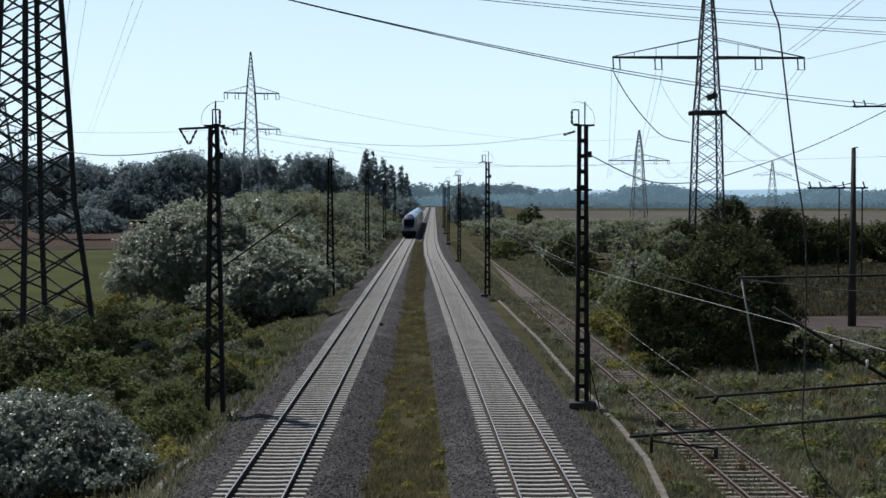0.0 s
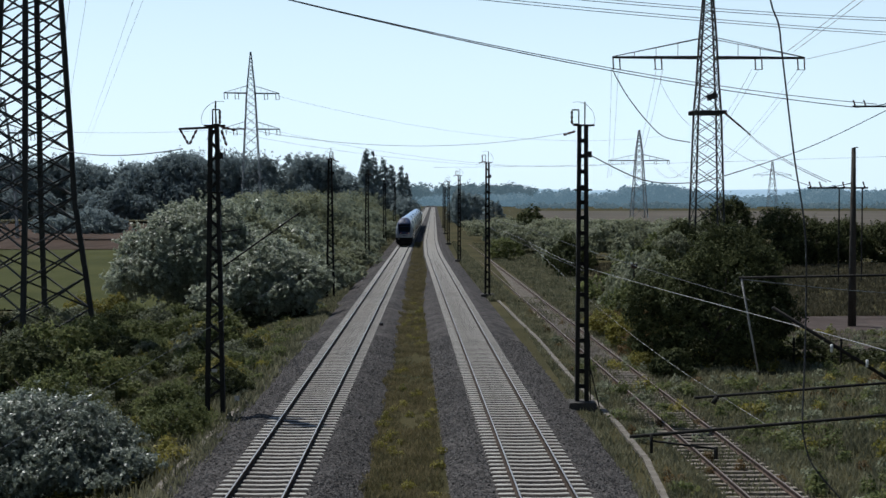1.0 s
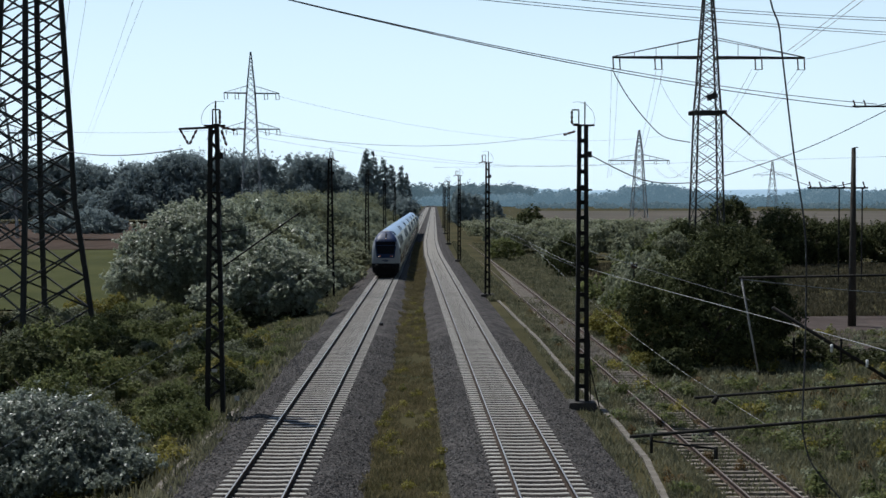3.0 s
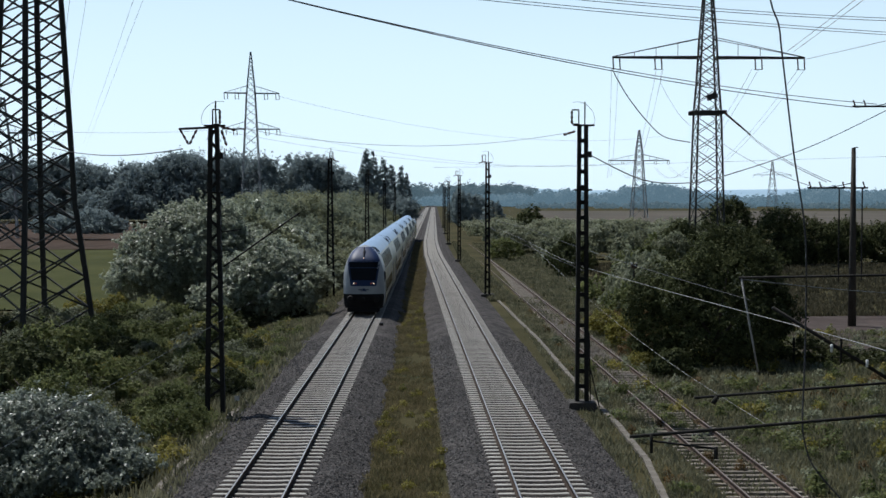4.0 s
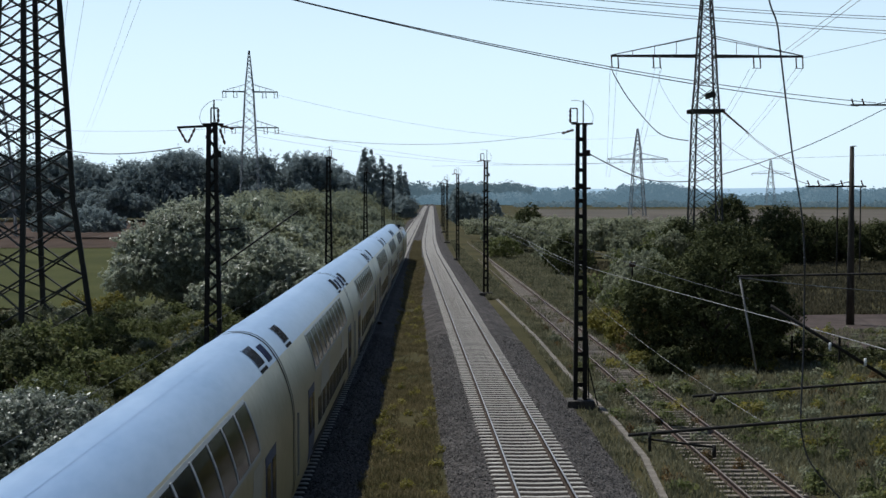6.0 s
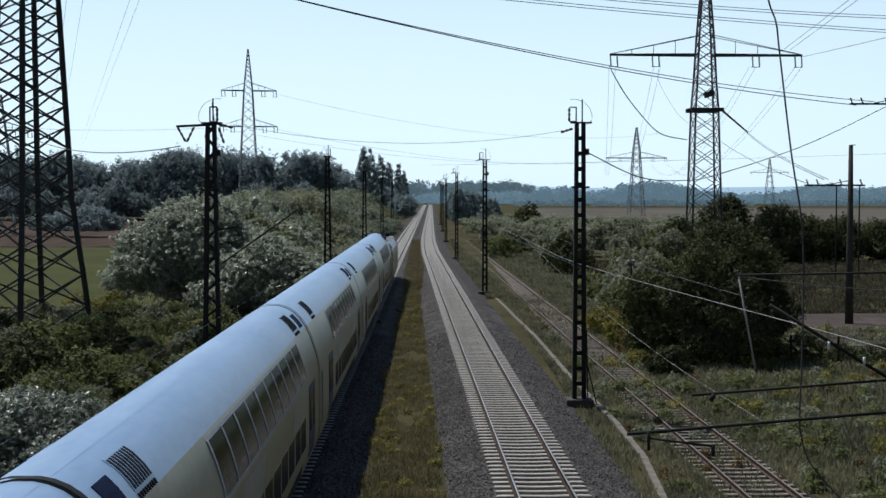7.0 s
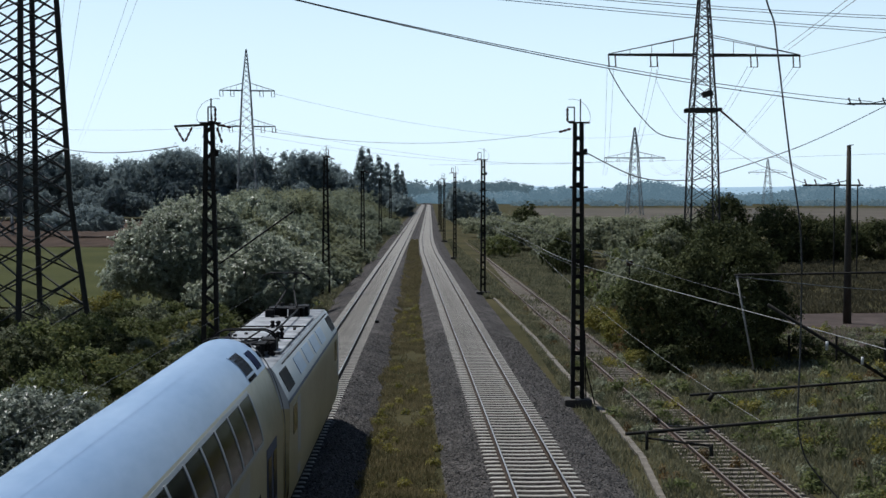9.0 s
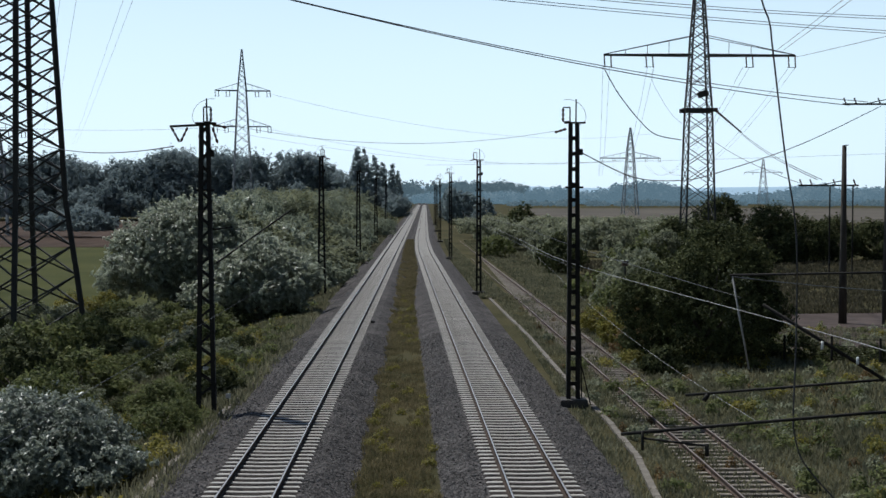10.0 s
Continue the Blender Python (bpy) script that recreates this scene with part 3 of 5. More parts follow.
def clumps(name, label, seed, spots, size, material, cover=1.2, category="wood"):
    """A far wood: many crowns in one mesh. spots: x, y, width, height."""
    rng = np.random.default_rng(seed)
    lobes = []
    for x, y, w, h in spots:
        g = ground_z(x, y)
        lobes.append(((x, y, g + h * 0.62), (w * 0.5, w * 0.5, h * 0.38)))
        for q in range(3):
            a = rng.uniform(0, 6.28)
            lobes.append(((x + math.cos(a) * w * 0.3, y + math.sin(a) * w * 0.3, g + h * rng.uniform(0.3, 0.75)), (w * 0.32, w * 0.32, h * 0.24)))
        lobes.append(((x, y, g + h * 0.25), (w * 0.5, w * 0.5, h * 0.27)))
    allp, allo = [], []
    for c, r in lobes:
        p, o = crown_points([(c, r)], size, rng, cover)
        allp.append(p), allo.append(o)
    return tagged(new(name, leaf_mesh(name, np.concatenate(allp), np.concatenate(allo), size, material, rng, 1.2, 1.8)), label, category, kind="stuff")


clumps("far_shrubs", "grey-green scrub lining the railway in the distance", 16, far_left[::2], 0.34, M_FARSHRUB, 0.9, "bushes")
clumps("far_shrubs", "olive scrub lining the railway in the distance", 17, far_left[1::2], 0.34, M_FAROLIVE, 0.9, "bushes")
clumps("far_shrubs", "green scrub beyond the siding in the distance", 18, far_right, 0.34, M_GREYLEAF, 0.9, "bushes")
rw = random.Random(9)
spots = []
TX = [-190, -150, -131, -118, -108, -89, -70, -58, -46, -40, -34, -26]
TH = [22, 25, 23.5, 20.5, 23, 26, 25.5, 23.5, 25, 24, 19, 17]
for k in range(75):
    x = rw.uniform(-190, -26)
    spots.append((x, rw.uniform(518, 560), rw.uniform(9, 13), float(np.interp(x, TX, TH)) * rw.uniform(0.9, 1.03)))
for k in range(30):
    x = rw.uniform(-190, -40)
    spots.append((x, rw.uniform(505, 518), rw.uniform(7, 11), rw.uniform(7, 15)))
for k in range(16):
    spots.append((-36 + 1.7 * k + rw.uniform(-1, 1), rw.uniform(518, 560), rw.uniform(7, 10), rw.uniform(11, 16) - 0.3 * k))
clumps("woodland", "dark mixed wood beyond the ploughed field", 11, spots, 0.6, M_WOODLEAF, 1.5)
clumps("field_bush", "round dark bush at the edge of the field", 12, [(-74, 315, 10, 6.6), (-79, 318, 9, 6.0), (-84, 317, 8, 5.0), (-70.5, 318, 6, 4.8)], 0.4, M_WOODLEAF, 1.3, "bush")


def poplar(x, y, h, w, seed):
    rng = np.random.default_rng(seed)
    t = thing("poplar_tree", "tall slender dark poplar", "tree", "poplars beside the line", pose(x, y, ground_z(x, y)))
    lobes = [((rng.uniform(-0.3, 0.3), 0, h * q), (w * s, w * s, h * 0.17)) for q, s in ((0.2, 0.42), (0.35, 0.46), (0.5, 0.46), (0.65, 0.42), (0.78, 0.34), (0.88, 0.2))]
    put("trunk", tube_mesh("trunk", [(0, 0, -0.3), (0, 0, h * 0.5), (0, 0, h * 0.9)], [0.4, 0.25, 0.06], M_BARK, 6), t)
    p, o = crown_points(lobes, 0.4, rng, 1.6)
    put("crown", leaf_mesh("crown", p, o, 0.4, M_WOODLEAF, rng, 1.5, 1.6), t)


for k, (x, h, w) in enumerate([(-25.2, 26, 5.5), (-22.6, 25.4, 4.8), (-19.4, 23.8, 4.6), (-16.2, 21.5, 4.0), (-12.8, 20.5, 3.6), (-10.6, 17.5, 3.4), (-28.5, 20, 5)]):
    poplar(x, 535 + 6 * k, h, w, 30 + k)

# far tree lines and hills: air haze added as bluish glow, paler with distance
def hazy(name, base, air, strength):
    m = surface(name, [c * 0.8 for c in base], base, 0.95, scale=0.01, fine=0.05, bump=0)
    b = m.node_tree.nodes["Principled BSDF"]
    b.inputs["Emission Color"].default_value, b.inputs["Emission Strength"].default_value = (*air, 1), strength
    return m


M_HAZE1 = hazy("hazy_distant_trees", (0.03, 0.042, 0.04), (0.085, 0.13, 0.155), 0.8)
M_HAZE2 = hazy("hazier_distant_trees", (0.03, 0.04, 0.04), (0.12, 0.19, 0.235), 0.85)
M_HAZE3 = hazy("haziest_hills", (0.03, 0.04, 0.05), (0.33, 0.47, 0.58), 1.0)
rf = random.Random(3)
row = [(-95 + rf.uniform(0, 215), rf.uniform(1680, 1800), rf.uniform(20, 32), rf.uniform(17, 24)) for k in range(46)]
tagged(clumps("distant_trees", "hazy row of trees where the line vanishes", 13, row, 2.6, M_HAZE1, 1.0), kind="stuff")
row = []
for k in range(150):
    x = rf.uniform(0, 620)
    row.append((x, 1260 + rf.uniform(0, 90), rf.uniform(22, 34), (7 + 12 * abs(noise.noise((x * 0.011, 3, 1))) + 12 * max(0, noise.noise((x * 0.03, 9, 1)))) * rf.uniform(0.8, 1.1)))
row += [(x, 1255, w, h) for x, w, h in ((95, 15, 15), (99, 12, 13), (117, 15, 15.5), (122, 13, 13))]
row += [(158 + 4.6 * k, 1250 + rf.uniform(0, 30), 22, 11 + 7.5 * math.sin(math.pi * k / 15)) for k in range(15)]
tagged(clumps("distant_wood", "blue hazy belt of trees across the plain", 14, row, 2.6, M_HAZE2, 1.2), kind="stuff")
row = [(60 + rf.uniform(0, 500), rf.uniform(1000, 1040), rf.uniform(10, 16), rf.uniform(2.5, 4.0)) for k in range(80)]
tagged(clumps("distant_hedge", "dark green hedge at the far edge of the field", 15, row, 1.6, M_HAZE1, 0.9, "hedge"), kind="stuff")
hv, hf = [], []
hx = list(np.linspace(-1800, 2600, 90))
for i_, x in enumerate(hx):
    h = 18 + 16 * noise.noise((x * 0.0016, 0.3, 5)) + 5 * noise.noise((x * 0.008, 1.3, 5)) + (10 if x > -200 else 0)
    for y_, z_ in ((4100, -2), (4150, h * 0.7), (4230, h), (4400, -2)):
        hv.append((x, y_, z_))
for i_ in range(len(hx) - 1):
    for k in range(3):
        hf.append((i_ * 4 + k, i_ * 4 + k + 1, i_ * 4 + k + 5, i_ * 4 + k + 4))
tagged(new("backdrop", mesh("backdrop", hv, hf, M_HAZE3, True)), "hazy pale blue hills on the horizon", "hills", kind="structure")

# ------------------------------------------------------------------ masts, pylons and wires
def insulator(parent, a, b, r=0.07, name="insulator", stuff=None):
    a, b = Vector(a), Vector(b)
    n = max(6, int((b - a).length / 0.11))
    pts, rad = [], []
    for i in range(n + 1):
        pts.append(a.lerp(b, i / n))
        rad.append(r if i % 2 else r * 0.45)
    return put(name, tube_mesh(name, pts, rad, stuff or M_INSULATOR, 8), parent)


def channel_mesh(name, foot, head, depth, thick, opens):
    """A tapering U-shaped steel leg from foot to head."""
    vs, fs = [], []
    sec = [(0, -0.5), (0, 0.5), (1, 0.5), (1, 0.4), (0.18, 0.4), (0.18, -0.4), (1, -0.4), (1, -0.5)]
    for p, k in ((Vector(foot), 1.0), (Vector(head), 0.9)):
        for a, b in sec:
            vs.append(p + Vector((a * thick * opens * k, b * depth * k, 0)))
    for i in range(8):
        j = (i + 1) % 8
        fs.append((i, j, 8 + j, 8 + i))
    fs += [tuple(range(8))[::-1], tuple(range(8, 16))]
    return mesh(name, vs, fs, M_MAST)


def mast(x, y, h, w0, w1, style, label, side, seed=0, plinth=True):
    """Catenary mast of two channels joined by battens or lacing; side: the way its top bracket points."""
    g = -0.62 if style == "batten" else ground_z(x, y)
    t = thing("catenary_mast", label, "mast", "masts along the line", pose(x, y, g))
    H = h - g
    for s in (-1, 1):
        put("leg", channel_mesh("leg", (s * w0 / 2, 0, 0.3), (s * w1 / 2, 0, H), 0.28, 0.17, -s), t)
    if plinth:
        part("plinth", box_bm(-0.55, 0.55, -0.55, 0.55, -0.3, 0.32, 0.03), M_PLINTH, t, "pale concrete plinth")
    n = int(H / 0.62) if style == "batten" else int(H / 0.5)
    for i in range(1, n):
        q = i / n
        w = w0 + (w1 - w0) * q
        z = 0.3 + (H - 0.3) * q
        if style == "batten":
            bar("batten", (-w / 2, 0, z), (w / 2, 0, z), 0.05, 0.17, M_MAST, t)
        else:
            z2 = z + (H - 0.3) / n
            for f in (-0.12, 0.12):
                bar("lacing", (-w / 2 * (1 if i % 2 else -1), f, z), (w / 2 * (1 if i % 2 else -1), f, min(z2, H)), 0.03, 0.09, M_MAST, t)
    bar("head_plate", (-w1 * 0.9, 0, H), (w1 * 1.1, 0, H), 0.34, 0.06, M_MAST, t)
    bar("spike", (w1 * 0.2, 0, H), (w1 * 0.2, 0, H + 0.95), 0.05, 0.05, M_MAST, t)
    bar("hook_frame_post", (-side * 0.06 - 0.1, 0, H), (-side * 0.06 - 0.1, 0, H + 0.62), 0.05, 0.05, M_MAST, t)
    for z in (0.05, 0.62):
        bar("hook_frame_bar", (-0.1 - side * 0.06, 0, H + z), (-0.1 - side * 0.34, 0, H + z), 0.05, 0.05, M_MAST, t)
    insulator(t, (-0.1 - side * 0.34, 0, H + 0.6), (-0.1 - side * 0.34, 0, H + 0.05), 0.06)
    bar("clamp_box", (w1 * 0.7, 0, H - 1.05), (w1 * 0.7, 0, H - 1.3), 0.14, 0.14, M_MAST, t)
    bar("collar", (-w1 * 0.8, 0, H - 2.6), (w1 * 0.9, 0, H - 2.6), 0.32, 0.08, M_MAST, t)
    # a loose jumper loop over the head
    loop = [(0.15 * side + side * 0.75 * math.sin(a) - side * 0.4, 0.1, H + 0.2 + 0.75 * math.cos(a) * (1 if math.cos(a) > 0 else 0.5)) for a in np.linspace(-0.2, 2.6, 14)]
    put("jumper", tube_mesh("jumper", loop, 0.009, M_WIRE, 5), t)
    return t


LBL = "dark steel catenary mast of two channels on a concrete plinth"
mr = mast(6.0, 58.4, 10.87, 0.56, 0.42, "batten", LBL, 1)
bar("drain_cable", (0.36, 0.1, 0.3), (0.3, 0.1, 3.1), 0.05, 0.05, M_MAST, mr)
bar("drain_cable", (0.75, 0.1, -0.05), (0.36, 0.1, 1.6), 0.05, 0.05, M_MAST, mr)
insulator(mr, (-0.3, 0, 11.25), (-0.78, 0, 11.1), 0.06)
LBL2 = "dark laced lattice catenary mast on the bank"
ml = mast(-8.55, 56.3, 10.75, 0.78, 0.40, "lace", LBL2, -1, plinth=False)
bar("crossarm", (-1.35, 0, 11.35), (0.1, 0, 11.42), 0.09, 0.09, M_MAST, ml)
insulator(ml, (-1.3, 0, 11.32), (-0.98, 0, 10.75), 0.055)
insulator(ml, (-0.66, 0, 11.32), (-0.94, 0, 10.75), 0.055)
insulator(ml, (0.3, 0, 11.3), (0.5, 0, 10.7), 0.06)
insulator(ml, (0.25, 0, 11.45), (0.85, 0, 11.3), 0.06)
bar("bracket_arm", (0.3, 0, 7.35), (1.05, 0, 7.45), 0.07, 0.07, M_MAST, ml)
bar("stay_tube", (0.35, 0, 6.0), (3.2, 1.5, 8.1), 0.06, 0.06, M_MAST, ml)
part("notice_plate", box_bm(-0.11, 0.11, -0.17, -0.15, 1.9, 2.02), M_SLEEPER, ml, "small pale plate")
for x, y, h, st, sd_, w in [(4.55, 123, 10.9, "batten", 1, 0.5), (3.32, 190, 10.75, "batten", 1, 0.5), (2.6, 258, 10.7, "batten", 1, 0.5), (2.6, 330, 10.7, "batten", 1, 0.5), (2.6, 400, 10.7, "batten", 1, 0.5),
                    (-8.75, 122, 11.15, "lace", -1, 0.75), (-8.6, 186, 10.9, "lace", -1, 0.7), (-8.6, 252, 10.8, "lace", -1, 0.7), (-8.6, 318, 10.8, "lace", -1, 0.7)]:
    m_ = mast(x, y, h, w, 0.38, st, LBL if st == "batten" else LBL2, sd_, plinth=st == "batten")
    z_ = h + 0.6
    insulator(m_, (-sd_ * 0.2, 0, z_ + 0.1), (-sd_ * 0.75, 0, z_ - 0.05), 0.06)


def pylon(name, label, x, y, turn, levels, arms, leg, brace, steel=None, wide_bars=1.0):
    """Lattice tower. levels: (z, half width); arms: (z, reach left, reach right, rise)."""
    steel = steel or M_PYLON
    g = ground_z(x, y)
    t = thing(name, label, "pylon", "power line towers", pose(x, y, g, 0, 0, turn))
    cor = [(-1, -1), (1, -1), (1, 1), (-1, 1)]
    for cx_, cy_ in cor:
        for (z0, w0), (z1, w1) in zip(levels[:-1:1], levels[1:]):
            bar("leg", (cx_ * w0, cy_ * w0, z0 - 0.05), (cx_ * w1, cy_ * w1, z1 + 0.05), leg, leg, steel, t)
    zs = [levels[0][0]]
    lz, lw = [a for a, _ in levels], [b for _, b in levels]
    while zs[-1] < levels[-1][0] - 0.4:
        zs.append(min(levels[-1][0], zs[-1] + max(1.0, 1.55 * float(np.interp(zs[-1], lz, lw)) * wide_bars)))
    for z0, z1 in zip(zs[:-1], zs[1:]):
        w0, w1 = float(np.interp(z0, lz, lw)), float(np.interp(z1, lz, lw))
        for k in range(4):
            a, b = cor[k], cor[(k + 1) % 4]
            bar("brace", (a[0] * w0, a[1] * w0, z0), (b[0] * w1, b[1] * w1, z1), brace, brace, steel, t)
            bar("brace", (b[0] * w0, b[1] * w0, z0), (a[0] * w1, a[1] * w1, z1), brace, brace, steel, t)
    for z, left, right, rise in arms:
        w = float(np.interp(z, lz, lw))
        for s, reach in ((-1, left), (1, right)):
            for f in (-1, 1):
                bar("arm_chord", (s * w, f * w, z), (s * reach, f * 0.12, z), leg * 1.35, leg * 1.35, steel, t)
                wt = float(np.interp(z + rise, lz, lw))
                bar("arm_tie", (s * wt, f * wt, z + rise), (s * reach, f * 0.1, z + 0.1), brace, brace, steel, t)
            n = 4
            for i in range(1, n):
                q = i / n
                xx = s * (w + (reach - w) * q)
                bar("arm_post", (xx, 0, z), (xx, 0, z + rise * (1 - q)), brace * 0.8, brace * 0.8, steel, t)
                bar("arm_brace", (xx, -w * (1 - q), z), (s * (w + (reach - w) * (i - 1) / n), w * (1 - (i - 1) / n), z), brace * 0.8, brace * 0.8, steel, t)
            for q in (0.52, 1.0):
                xx = s * (w + (reach - w) * q)
                k = 1.0
                for o in (-0.45 * k, 0.45 * k):
                    insulator(t, (xx + o - s * 0.5 * k, 0, z), (xx + o - s * 0.5 * k + 0.1, 0, z - 1.6 * k), 0.13 * k)
                bar("yoke", (xx - 0.6 * k - s * 0.5 * k, 0, z - 1.6 * k), (xx + 0.6 * k - s * 0.5 * k, 0, z - 1.6 * k), 0.08 * k, 0.08 * k, steel, t)
    return t


# near tower on the left, cut by the picture's edge, seen on its corner
pylon("lattice_pylon", "tall dark lattice pylon rising from the bushes", -26.0, 94, 49.7, [(0, 2.75), (5, 2.28), (9, 1.88), (22, 1.34), (32, 0.9)], [(28, 8, 8, 2)], 0.33, 0.1, wide_bars=0.52)
# tower on the right with one long crossarm
pr = pylon("lattice_pylon", "lattice pylon with one long crossarm over the bushes", 37.2, 197, 2, [(0, 2.1), (8, 1.9), (20.5, 1.55), (24, 1.3), (30.5, 0.98), (38.5, 0.4), (41, 0.1)], [(27.9, 13.0, 13.3, 2.6)], 0.2, 0.09, wide_bars=0.85)
for f in (-1, 1):
    bar("platform_beam", (-2.2, f * 1.9, 20.4), (2.2, f * 1.9, 20.4), 0.3, 0.5, M_PYLON, pr)
for i in range(5):
    bar("platform_plank", (-2.0 + i, -1.9, 20.65), (-2.0 + i, 1.9, 20.65), 0.5, 0.08, M_PYLON, pr)
bar("switch_box", (-0.5, -1.9, 22.3), (0.8, -1.9, 22.7), 0.5, 0.8, M_PYLON, pr)
for a in (-0.35, 0.35):
    insulator(pr, (1.8, -1.6 + a, 20.5), (4.4, -6, 17.2), 0.12)
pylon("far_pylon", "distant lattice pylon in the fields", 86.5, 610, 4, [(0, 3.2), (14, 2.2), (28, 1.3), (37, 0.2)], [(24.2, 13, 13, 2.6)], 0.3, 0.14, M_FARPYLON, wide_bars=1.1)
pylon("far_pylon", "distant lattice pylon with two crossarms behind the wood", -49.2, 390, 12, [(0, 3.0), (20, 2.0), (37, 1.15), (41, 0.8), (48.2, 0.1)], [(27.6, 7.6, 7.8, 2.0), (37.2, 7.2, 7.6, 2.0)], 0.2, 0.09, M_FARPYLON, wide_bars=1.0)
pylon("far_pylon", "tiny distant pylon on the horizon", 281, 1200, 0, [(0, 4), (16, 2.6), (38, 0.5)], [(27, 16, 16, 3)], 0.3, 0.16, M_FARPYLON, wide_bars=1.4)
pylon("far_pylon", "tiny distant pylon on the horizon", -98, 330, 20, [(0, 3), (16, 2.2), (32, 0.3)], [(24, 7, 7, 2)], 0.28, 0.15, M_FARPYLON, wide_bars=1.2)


def wire(a, b, sag, r, label, name="power_line", n=28):
    ob = new(name, tube_mesh(name, sagging(a, b, sag, n), r, M_WIRE, 5))
    return tagged(ob, label, "cable", "overhead wires")


CABLE = "thin dark overhead conductor sagging across the sky"
wire((-24.5, 50, 20.1), (28.5, 97, 13.95), 1.25, 0.028, CABLE)
wire((-24.5, 50.3, 20.1), (29.8, 97.3, 14.2), 1.4, 0.024, CABLE)
for o in (0, 0.22):
    wire((-40, 74 + o, 25.1 + o), (60, 118 + o, 22.2 + o), 2.7, 0.024, CABLE)
    wire((-40, 74 + o, 23.5 + o), (60, 118 + o, 20.1 + o), 1.5, 0.024, CABLE)
wire((-24.8, 92, 11.3), (-9.75, 56.3, 9.85), 0.45, 0.022, CABLE)
wire((5.3, 58.4, 10.55), (-7.7, 56.3, 10.7), 0.62, 0.008, CABLE)
wire((-8.5, 56.3, 11.5), (-57, 390, 26.6), 2.5, 0.02, CABLE)
for a, b in (((-7.4, 40, 15.85), (-97, 400, 21.9)), ((-7.0, 40, 15.95), (-96, 400, 21.9)), ((-11.8, 50, 15.6), (-102.8, 400, 21.4)), ((-12.4, 50, 15.6), (-105.5, 400, 21.4))):
    wire(a, b, 0.3, 0.007, CABLE)
for a, b in ((-13.0, -13.0), (-6.9, -6.8), (6.9, 6.8), (13.2, 13.0)):
    for o in (-0.45, 0.45):
        wire((37.2 + a + o - 0.4 * (1 if a > 0 else -1), 197, 25.3), (86.5 + b + o, 610, 20.5), 9.0, 0.022, CABLE)
wire((48.0, 197, 27.7), (29.2, 12, 30.1), 0.3, 0.03, CABLE)
wire((48.8, 197, 27.6), (30.5, 12, 30.5), 0.3, 0.03, CABLE)
wire((50.3, 197, 26.6), (31.9, 12, 16.6), 0.3, 0.03, CABLE)
for f in (0, 0.8):
    wire((41.4, 191, 16.3 + f * 0.2), (26.9 + f * 0.4, 99, 9.0), 0.45, 0.028, CABLE)
wire((38.1, 194, 15.6), (25.7, 99, 8.75), 0.45, 0.025, CABLE)
for x0, z0 in ((-49.2 - 7, 27.0), (-49.2 + 7, 27.0), (-49.2 + 7, 36.5)):
    wire((x0, 390, z0 - 1.5), (86.5 + 10, 610, 24 + (z0 - 27)), 6.0, 0.03, CABLE)
wire((-110, 330, 24), (-49.2 - 7, 390, 26.0), 1.2, 0.03, CABLE)
wire((0, 700, 22), (330, 520, 30), 2, 0.05, CABLE)

# wooden poles behind the siding
def pole(x, y, h, r, label, arm):
    t = thing("wooden_pole", label, "pole", "poles by the yard", pose(x, y, ground_z(x, y)))
    put("shaft", tube_mesh("shaft", [(0, 0, -0.2), (0, 0, h * 0.5), (0, 0, h)], [r, r * 0.75, r * 0.5], M_WOODPOLE, 10), t)
    if arm:
        bar("crossarm", (-3.1, 0, arm), (1.0, 0, arm), 0.12, 0.12, M_MAST, t)
        bar("crossarm_brace", (-1.6, 0, arm + 0.02), (0, 0, arm + 0.35), 0.06, 0.06, M_MAST, t)
        for q in (-2.9, -2.2, -0.6, 0.8):
            insulator(t, (q, 0, arm + 0.02), (q - 0.15, 0, arm + 0.42), 0.07)
    bar("tip_hook", (0, 0, h), (0.3, 0, h + 0.02), 0.06, 0.06, M_MAST, t)
    return t


pole(28.75, 99, 12.35, 0.30, "dark wooden pole with a crossarm carrying cables", 9.6)
p2 = pole(31.0, 96.5, 15.5, 0.34, "tall dark wooden pole carrying cables", 15.0)
for x, y, h in ((25.5, 75, 3.3), (26.6, 76, 4.2)):
    t_ = thing("steel_post", "thin dark steel post in the weeds", "post", "posts by the yard", pose(x, y, ground_z(x, y)))
    bar("shaft", (0, 0, -0.2), (0, 0, h), 0.1, 0.1, M_MAST, t_)
    bar("cap", (-0.18, 0, h), (0.18, 0, h), 0.08, 0.1, M_MAST, t_)
for x, y, h in ((42.1, 150, 9.9), (44.5, 150, 9.9)):
    t_ = thing("steel_post", "slender dark post beside the wooden pole", "post", "posts by the yard", pose(x, y, ground_z(x, y)))
    bar("shaft", (0, 0, -0.2), (0, 0, h), 0.12, 0.12, M_MAST, t_)

# yard fence
fence = thing("wire_fence", "dark low fence between the weeds and the yard", "fence")
fp = [Vector((17.0 + 2.2 * i, 78 - 1.2 * i, 0)) for i in range(7)]
for p in fp:
    p.z = ground_z(p.x, p.y)
    bar("post", p - Vector((0, 0, 0.2)), p + Vector((0, 0, 1.5)), 0.1, 0.1, M_MAST, fence)
for a, b in zip(fp[:-1], fp[1:]):
    for z in (0.5, 1.0, 1.4):
        bar("rail_wire", a + Vector((0, 0, z)), b + Vector((0, 0, z)), 0.02, 0.02, M_MAST, fence)

